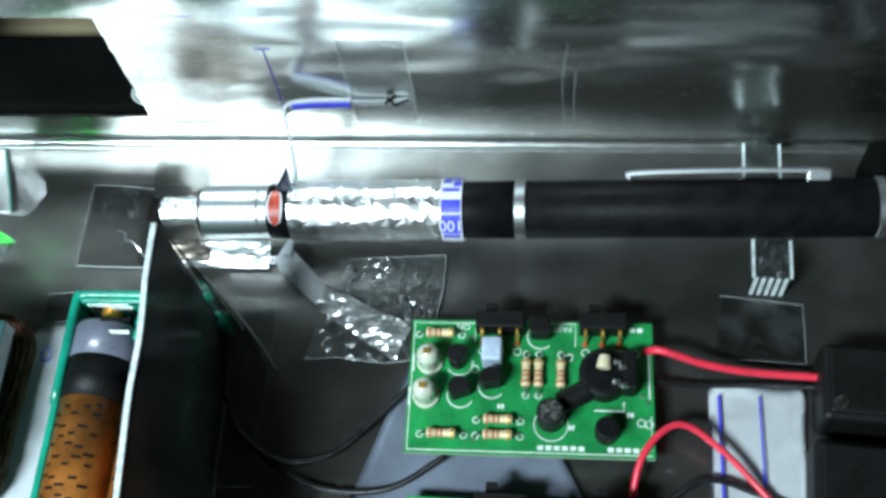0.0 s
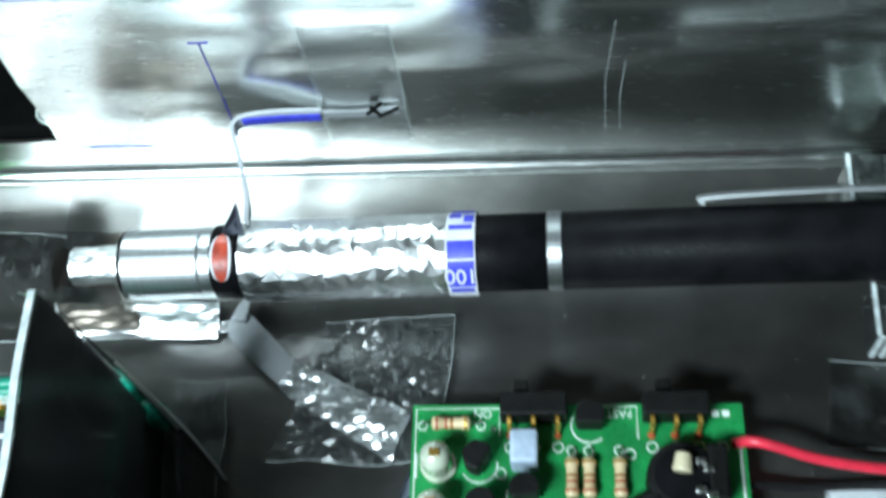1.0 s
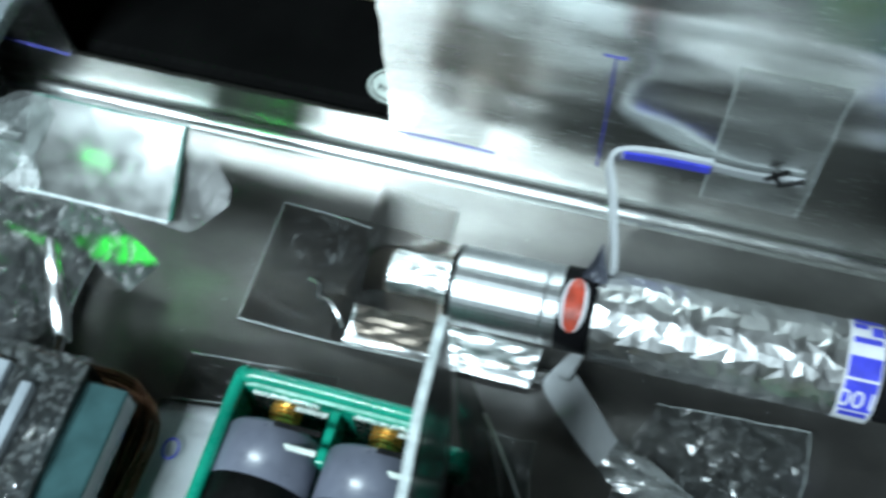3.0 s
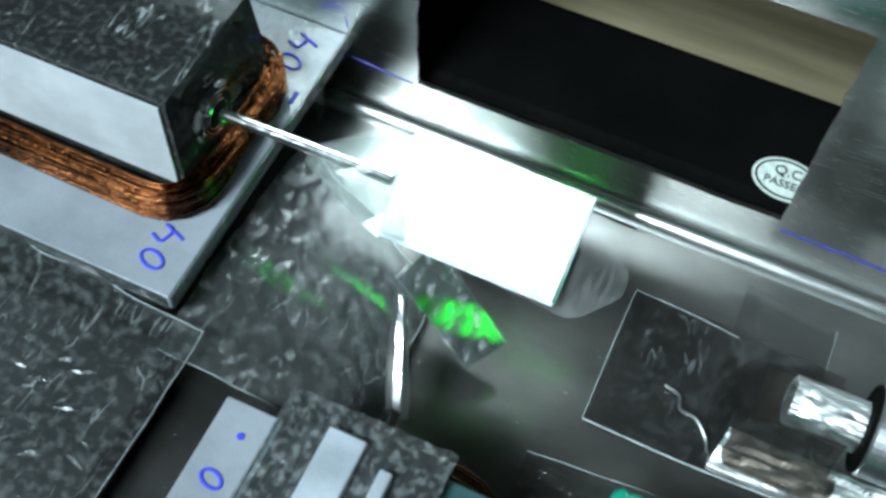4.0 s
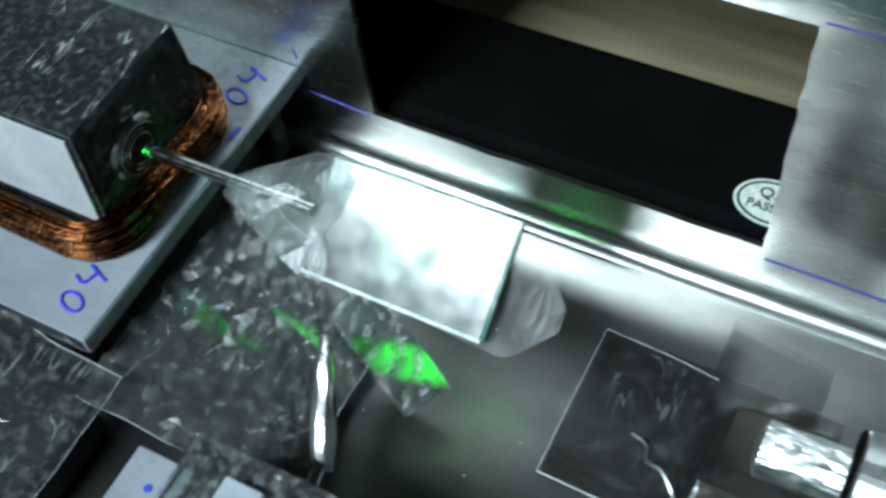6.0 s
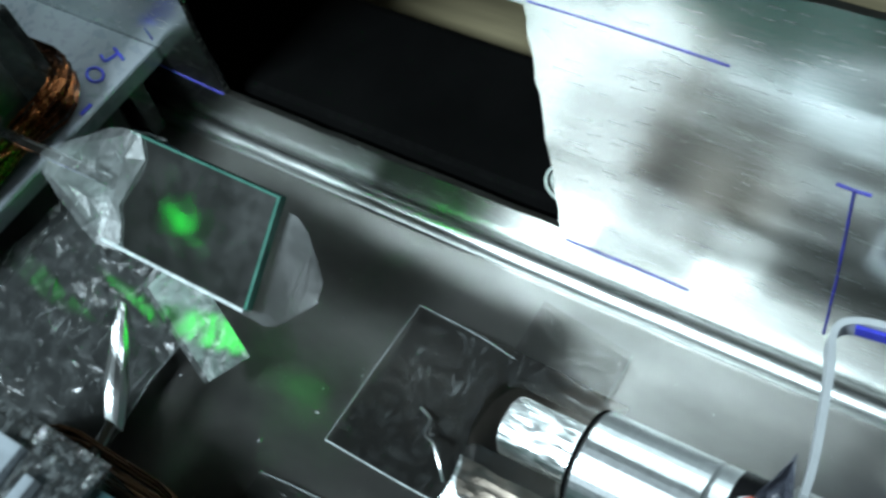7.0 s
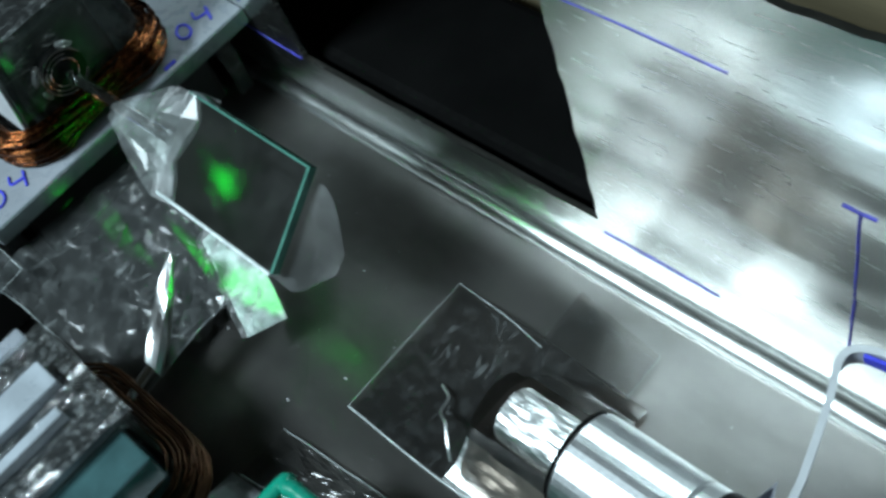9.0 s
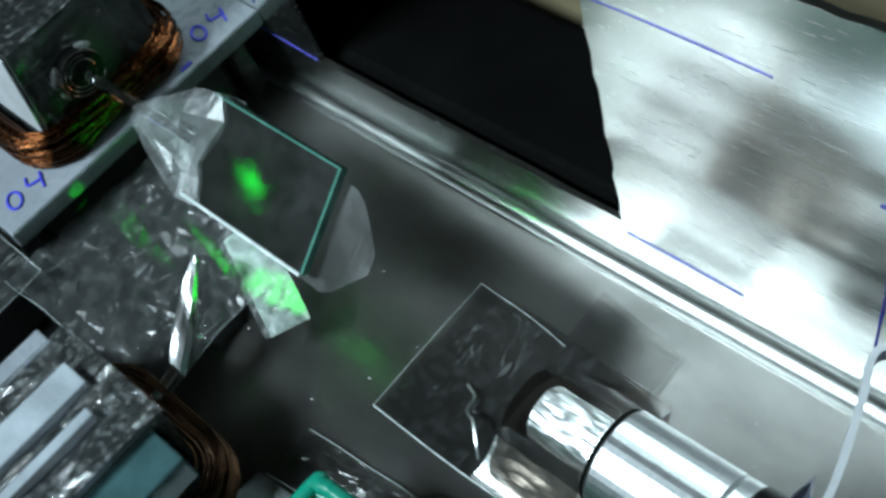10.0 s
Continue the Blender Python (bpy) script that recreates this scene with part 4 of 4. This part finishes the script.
# ---- battery holder ----
def battery(label, m):
    t = thing("battery", label, "battery", m, "batteries in the holder")

    def turned(name, st, mat, lab="", smooth=True):
        o = part(name, lathe(st, 32), mat, t, lab, smooth)
        o.matrix_basis = pose(0, 0, 0, 0, 0, 90)
        return o
    turned("sleeve", [(-0.0490, 0.0065), (-0.0486, 0.0070), (-0.0180, 0.0070)], "bat_orange", "copper-orange sleeve with rows of dark print")
    turned("black_band", [(-0.0180, 0.00702), (-0.0085, 0.00702)], "black", "black band")
    g = turned("grey_band", [(-0.0085, 0.00704), (-0.0010, 0.00704), (-0.0004, 0.0067), (0.0, 0.0058)], "bat_grey", "grey band with small print")
    turned("nub", [(0.0, 0.0026), (0.0010, 0.0026), (0.0012, 0.0022)], "solder")
    for row, (a0, n) in enumerate(((62, 8), (84, 9), (108, 6))):
        for k in range(n):
            a = radians(a0)
            part("print_bar", box(-0.0004, 0.0004, -0.0005, 0.0005, 0.00706, 0.0071, Matrix.Translation((0, -0.0070 + 0.00072 * k, 0)) @ pose(0, 0, 0, 0, a0 - 90, 0)), "silk" if row != 1 else "black", g)
    for k in range(12):
        for j in range(5):
            if (k * 7 + j * 3) % 5 < 2:
                continue
            part("print_bar", box(-0.0005 - 0.0003 * (k % 3), 0.0009, -0.0003, 0.0003, 0.00702, 0.00706, Matrix.Translation((0, -0.0200 - 0.0022 * k - 0.0006 * (j % 2), 0)) @ pose(0, 0, 0, 0, -42 + 19 * j, 0)), "black", t)
    return t


def holder():
    t = thing("battery_holder", "teal plastic holder for two cells, open top", "battery holder")
    x0, x1, y0, y1, h = -0.1078, -0.0765, 0.0350, 0.0960, 0.0118
    part("base", box(x0 + 0.001, x1 - 0.001, y0, y1 - 0.001, 0.0002, 0.0012), "teal", t)
    for xa, xb in ((x0, x0 + 0.0016), (x1 - 0.0016, x1)):
        part("side", box(xa, xb, y0, y1 - 0.0022, 0.0002, h), "teal", t, bevel=0.0004)
    part("end_wall", box(x0, x1, y1 - 0.0022, y1, 0.0002, h + 0.0008), "teal", t, bevel=0.0007)
    part("rim", tube([(x0 + 0.0008, 0.070, h), (x0 + 0.0008, 0.0935, h + 0.0004), (x0 + 0.0022, 0.0952, h + 0.0010), (x0 + 0.006, 0.0955, h + 0.0012), (x1 - 0.006, 0.0955, h + 0.0012), (x1 - 0.0022, 0.0952, h + 0.0010), (x1 - 0.0008, 0.0935, h + 0.0004), (x1 - 0.0008, 0.070, h)], 0.0011, 10, 6), "teal", t, smooth=True)
    part("rib", box(-0.0930, -0.0916, 0.0860, 0.0940, 0.0010, h - 0.001), "teal", t, bevel=0.0003)
    for x in (-0.0998, -0.0846):
        part("contact", box(x - 0.0050, x + 0.0050, 0.0934, 0.0939, 0.0015, 0.0110), "solder", t)
        for k in range(4):
            part("spring_coil", tube([(x + 0.0022 * math.cos(2 * math.pi * j / 14), 0.0931 - 0.0007 * k, 0.0080 + 0.0022 * math.sin(2 * math.pi * j / 14)) for j in range(14)], 0.0003, 5, 1, closed=True), "gold", t)
    part("side_clip", box(x1 - 0.0005, x1 + 0.0040, 0.0905, 0.0945, 0.0020, 0.0085), "teal", t, bevel=0.001)


holder()
battery("copper-and-black cell with grey tip in teal holder", pose(-0.0998, 0.0893, 0.0084))
battery("copper-and-black cell with grey tip in teal holder", pose(-0.0849, 0.0893, 0.0084))


# ---- the two coil motors with their mirrors ----
def coil(parent, x0, x1, y0, y1, z, loops, rows, r=0.00022, corner=0.004, seed=3, mat="copper"):
    """Loose turns of enamelled wire round a block, as one winding."""
    rng = random.Random(seed)
    turns = []
    for k in range(loops):
        o = 0.0004 + 0.0036 * rng.random()
        zz = z + (rng.random() - 0.5) * rows
        tilt = (rng.random() - 0.5) * 0.0012
        for cx, cy, a0 in ((x1, y1, 0), (x0, y1, 90), (x0, y0, 180), (x1, y0, 270)):
            sx, sy = (1 if a0 in (0, 270) else -1), (1 if a0 in (0, 90) else -1)
            for j in range(5):
                a = radians(a0 + 22.5 * j)
                rr = corner + o
                px = cx - sx * corner + rr * math.cos(a)
                py = cy - sy * corner + rr * math.sin(a)
                turns.append((px, py, zz + tilt * sx + 0.0006 * wob(px, py, k, 90)))
    bm = tube(turns, r, 5, 1)
    return part("coil", bm, mat, parent, "winding of enamelled copper wire", smooth=True)


def clear_box(parent, x0, x1, y0, y1, z0, z1, w=0.0016, core="black"):
    """An open-sided box of acrylic plates with visible edges."""
    b = part("housing", box(x0, x1, y0, y0 + w, z0, z1), "acrylic", parent, "clear acrylic housing")
    part("plate", box(x0, x1, y1 - w, y1, z0, z1), "acrylic", b)
    part("plate", box(x0, x1, y0 + w, y1 - w, z1 - w, z1), "acrylic", b)
    part("plate", box(x1 - w, x1, y0 + w, y1 - w, z0, z1 - w), "acrylic", b)
    for pts in ([(x1, y0, z0), (x1, y0, z1)], [(x1, y1, z0), (x1, y1, z1)], [(x0, y0, z1), (x1, y0, z1)], [(x0, y1, z1), (x1, y1, z1)], [(x1, y0, z1), (x1, y1, z1)]):
        part("bright_edge", rod(pts[0], pts[1], 0.00012, 6), "acrylic", b)
    part("magnet_core", box(x0 + 0.003, x1 - 0.004, y0 + 0.004, y1 - 0.004, z0 + 0.001, z1 - 0.0045), core, parent, "dark magnet inside the housing", bevel=0.001)
    return b


def figure(digit, m, size, parent):
    """A handwritten digit in blue marker."""
    if digit == "0":
        pts = [(0.33 * math.cos(a), 0.5 * math.sin(a)) for a in [radians(80 + 355 * k / 18) for k in range(19)]]
    else:
        pts = [(-0.35, 0.5), (-0.38, 0.05), (-0.1, -0.02), (0.30, 0.04), (0.32, 0.42), (0.30, 0.0), (0.27, -0.55)]
    path = [m @ Vector((x * size * 0.8, y * size * 0.85, 0)) for x, y in pts]
    return part("figure", tube(path, 0.00024, 6, 4), "blue_print", parent, "blue marker figure " + digit)


def motor_one():
    t = thing("coil_motor", "clear acrylic motor with copper winding on frosted plate", "motor", None, "coil motors")
    part("base_plate", box(-0.2600, -0.1690, 0.0940, 0.1445, 0.0132, 0.0160), "plate", t, "frosted acrylic plate with blue marker figures", bevel=0.0003)
    part("plate_edge", box(-0.1693, -0.1687, 0.0942, 0.1443, 0.0135, 0.0161), "acrylic", t)
    part("plate_edge", box(-0.2600, -0.1695, 0.0937, 0.0940, 0.0135, 0.0161), "acrylic", t)
    for y in (0.0955, 0.1395):
        part("support", box(-0.2500, -0.1720, y - 0.0015, y + 0.0015, 0.0002, 0.0132), "acrylic", t, "clear acrylic support strip")
    part("support_block", box(-0.2500, -0.1745, 0.0990, 0.1370, 0.0002, 0.0130), "acrylic_dark", t, bevel=0.0005)
    clear_box(t, -0.2180, -0.1738, 0.1076, 0.1310, 0.0160, 0.0338)
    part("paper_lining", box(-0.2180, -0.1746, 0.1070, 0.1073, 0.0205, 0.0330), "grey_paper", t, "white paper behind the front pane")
    # the housing narrows towards its top
    for ob in [c for c in t.children_recursive if c.name.split(".")[0] in ("housing", "plate", "bright_edge", "paper_lining", "magnet_core")]:
        for v in ob.data.vertices:
            k = (v.co.z - 0.0160) / 0.0178
            v.co.x -= 0.0024 * k
            v.co.y += 0.0028 * k * (0.1310 - v.co.y) / 0.0234
    coil(t, -0.2190, -0.1746, 0.1068, 0.1308, 0.0192, 46, 0.0050)
    part("shaft", rod((-0.1800, 0.1175, 0.0248), (-0.1485, 0.1182, 0.0246), 0.0009, 18), "chrome", t, "polished steel shaft", smooth=False)
    part("bearing", rod((-0.1756, 0.1175, 0.0248), (-0.1744, 0.1175, 0.0248), 0.0036, 28), "black", t, "dark round bearing")
    for r, a0, a1 in ((0.0036, 20, 330), (0.0029, 60, 300), (0.0022, 0, 350)):
        arc = [(-0.1742, 0.1175 + r * math.cos(radians(a0 + (a1 - a0) * k / 24)), 0.0248 + r * math.sin(radians(a0 + (a1 - a0) * k / 24))) for k in range(25)]
        part("bearing_ring", tube(arc, 0.00016, 6, 1), "chrome", t)
    for a, q in ((55, 0.0011), (150, 0.0013), (200, 0.0008)):
        bm = bmesh.new()
        bmesh.ops.create_icosphere(bm, subdivisions=2, radius=q, matrix=Matrix.Translation((-0.1746, 0.1175 + 0.0042 * math.cos(radians(a)), 0.0248 + 0.0042 * math.sin(radians(a)))) @ pose(0, 0, 0, a, 0, 0) @ Matrix.Diagonal((0.5, 0.6, 1.4, 1)))
        part("glue_drop", bm, "glue", t, smooth=True)
    for y in (0.1378, 0.1000):
        figure("0", pose(-0.1742, y - 0.0018, 0.0161, 0, 0, 72), 0.0042, t)
        figure("4", pose(-0.1742, y + 0.0022, 0.0161, 0, 0, 72), 0.0042, t)
    part("marker_dash", box(-0.1708, -0.1702, 0.1290, 0.1312, 0.0160, 0.0162), "blue_print", t)


AX_Y, AX_Z, FLAP = 0.1188, 0.0238, 38.0


def mirror_one():
    t = thing("scanner_mirror", "small square mirror taped to the steel shaft", "mirror", pose(0, AX_Y, AX_Z, FLAP, 0, 0))
    h = 0.0070
    part("glass", box(-0.1476, -0.1236, -h, h, 0.0004, 0.0014), "mirror", t, "silvered glass square")
    part("green_edge", box(-0.1476, -0.1234, h, h + 0.0003, 0.0002, 0.0014), "green_glass", t)
    part("green_edge", box(-0.1235, -0.1231, -h, h + 0.0003, 0.0002, 0.0014), "green_glass", t)
    part("white_edge", box(-0.1476, -0.1234, -h - 0.0004, -h, 0.0000, 0.0016), "acrylic_edge", t)
    for s, z in ((1, 0.0017), (-1, -0.0008)):
        def cone(u, v, s=s, z=z):
            x = -0.1600 + 0.0150 * u + 0.0012 * u * math.sin(9 * v + s)
            half = 0.0012 + (h + 0.0005 - 0.0012) * min(1, u / 0.76)
            y = (2 * v - 1) * half
            puff = 0.0014 * math.sin(math.pi * min(1, u / 0.9)) * (1 - (2 * v - 1) ** 2)
            axis = 0.0022 * (1 - u) * (1 if u < 1 else 0)
            return (x, y - 0.0008 * (1 - u), z * min(1, 0.3 + u) + s * puff + axis)
        part("tape_wrap", creased(cone, 6, 5, 0.0006, 12 + s, (0, 0, s)), "tape_milk", t, "creased milky tape wrap")

    def tail(u, v):
        x, y = -0.1420 + 0.0262 * u, (2 * v - 1) * h * (1 - 0.8 * max(0, u - 0.82) / 0.18)
        return (x, y - 0.002 * u, 0.0005 - 0.0018 * u + 0.0004 * wob(x, y, 3, 200))
    part("tape_tail", sheet(tail, 14, 8), "tape_wall", t, "loose clear tape end behind the glass", smooth=True)


def motor_two():
    t = thing("coil_motor", "coil motor wrapped in creased clear tape, teal core", "motor", None, "coil motors")
    x0, x1, y0, y1, z1 = -0.1480, -0.1195, 0.0480, 0.0892, 0.0170
    part("core", box(x0 + 0.002, x1 - 0.0075, y0, y1 - 0.002, 0.0002, z1 - 0.0012), "slate", t, bevel=0.0006)
    part("teal_block", box(-0.1262, -0.1198, 0.0560, 0.0872, 0.0120, z1), "teal_glass", t, "teal-grey glass block", bevel=0.0004)
    clear_box(t, x0, -0.1265, y0, y1, 0.0002, z1, 0.0012, "slate")
    coil(t, x0 + 0.004, x1 - 0.0025, y0 + 0.004, y1 - 0.0008, 0.0060, 44, 0.0070, seed=8, mat="dark_copper")
    for k, (u0, u1) in enumerate(((0.0, 0.30), (0.24, 0.55), (0.5, 0.98))):
        def strip(u, v, u0=u0, u1=u1, k=k):
            w = u0 + (u1 - u0) * u
            x, y = x0 + 0.0225 * w, y0 + (y1 - y0 + 0.0005) * v
            crease = abs(wob(x * 1.6, y * 0.25, 0.03 * k, 230)) + 0.35 * abs(wob(x * 1.2, y * 0.9, 0.05 * k, 400))
            return (x, y, z1 + 0.0006 + 0.0002 * k + 0.0006 * crease)
        part("tape_strip", creased(strip, 8, 9, 0.0010, 60 + k), "tape_shine", t, "creased shiny clear tape strip")
    for xa, xb, ya in ((-0.1412, -0.1362, 0.0862), (-0.1335, -0.1318, 0.0840)):
        part("frosted_bar", box(xa, xb, 0.0500, ya, z1 + 0.0002, z1 + 0.0030), "frost", t, "pale frosted acrylic bar", bevel=0.0003)
    part("side_plate", box(-0.1568, -0.1486, 0.0560, 0.0870, 0.0090, 0.0118), "plate", t, "frosted acrylic plate with blue marker", bevel=0.0003)
    figure("0", pose(-0.1530, 0.0765, 0.0119, 0, 0, 72), 0.0036, t)
    part("marker_dot", rod((-0.1525, 0.0828, 0.0118), (-0.1525, 0.0828, 0.0120), 0.0005, 10), "blue_print", t)
    part("support", box(-0.1560, -0.1500, 0.0580, 0.0860, 0.0002, 0.0090), "acrylic_dark", t, bevel=0.0005)
    part("shaft", rod((-0.1362, 0.0860, 0.0065), (-0.1372, 0.0965, 0.0082), 0.0009, 16), "chrome", t, "polished steel shaft")

    def sleeve(u, v):
        a = 2 * math.pi * v
        p = Vector((-0.1370, 0.0952, 0.0080)).lerp(Vector((-0.1422, 0.1075, 0.0155)), u)
        r = 0.0008 + 0.0010 * math.sin(math.pi * min(1, 0.25 + u * 0.8)) + 0.0004 * wob(p.x, p.y, a, 300)
        return p + Vector((r * math.cos(a), 0, r * math.sin(a)))
    part("tape_sleeve", sheet(sleeve, 16, 10), "foil", t, "twisted shiny tape sleeve", smooth=False)


def mirror_two():
    t = thing("scanner_mirror", "second mirror under creased tape, lit green by laser", "mirror")
    a, b, c, d = [Vector(p) for p in ((-0.1450, 0.1125, 0.0105), (-0.1318, 0.1068, 0.0046), (-0.1285, 0.1120, 0.0056), (-0.1425, 0.1185, 0.0125))]

    def glass(u, v):
        p = (a.lerp(b, u)).lerp(d.lerp(c, u), v)
        return p
    part("glass", sheet(glass, 8, 6, 0.0010), "dark_mirror", t, "small tilted mirror glass")

    def wrap(u, v):
        p = glass(u * 1.04 - 0.02, v * 1.1 - 0.05)
        return p + Vector((0, -0.0004, 0.0008 + 0.0011 * abs(wob(p.x, p.y, 5, 330))))
    part("tape_wrap", sheet(wrap, 30, 20), "tape_green", t, "creased tape wrap")


motor_one()
mirror_one()
motor_two()
mirror_two()
crumple("floor_tape", "crumpled scratched smoky tape beside the motor plate, tinted to dim floor glow", [(-0.1690, 0.0890, 0.010), (-0.1390, 0.0900, 0.001), (-0.1420, 0.1180, 0.001), (-0.1690, 0.1290, 0.007)], "tape_smoky", 0.0018, seed=11.0, n=26)
crumple("floor_tape", "crumpled clear tape hanging over the plate edge", [(-0.2050, 0.0640, 0.010), (-0.1650, 0.0640, 0.010), (-0.1640, 0.0930, 0.0110), (-0.2050, 0.0945, 0.0150)], "tape_crisp", 0.0007, seed=13.0, n=26)
crumple("floor_tape", "clear tape sheet stuck between motor and holder", [(-0.1200, 0.0930, 0), (-0.0960, 0.0965, 0), (-0.0960, 0.1030, 0), (-0.1200, 0.1010, 0)], "tape_flat", 0.0004, 0.0004, seed=17.0, wavy=0.0002)
tagged(part("dark_block", box(-0.2050, -0.1680, 0.0560, 0.0900, 0.0002, 0.0085), "acrylic_dark", bevel=0.0008), "dark plastic block under crumpled tape", "block")


# ---- dust on the tray floor ----
def dust():
    rng = random.Random(21)
    bm = bmesh.new()
    for k in range(420):
        x, y = rng.uniform(-0.165, 0.06), rng.uniform(0.05, 0.138)
        r = 0.00006 + 0.00012 * rng.random() ** 4
        bmesh.ops.create_cube(bm, size=1, matrix=pose(x, y, 0.0003, 0, 0, rng.uniform(0, 180)) @ Matrix.Diagonal((r * rng.uniform(1, 4 if k % 9 == 0 else 1.6), r, r * 0.4, 1)))
    tagged(part("dust_specks", bm, "white_print"), "pale dust specks and lint on the tray floor", "dust", kind="stuff")


dust()
for pts in ([(0.0015, 0.0090), (0.0010, 0.0250), (0.0022, 0.0400)], [(0.0040, 0.0100), (0.0036, 0.0200), (0.0042, 0.0300)]):
    fine = [(a[0] + (b[0] - a[0]) * k / 8, a[1] + (b[1] - a[1]) * k / 8) for a, b in zip(pts, pts[1:]) for k in range(9)]
    tagged(part("scratch_line", tube([(x, WALL_Y + dent(x, z) - 0.00050, z) for x, z in fine], 0.00003, 5, 1), "acrylic_edge"), "fine pale scratch down the aluminium wall", "scratch", "scratches", kind="structure")
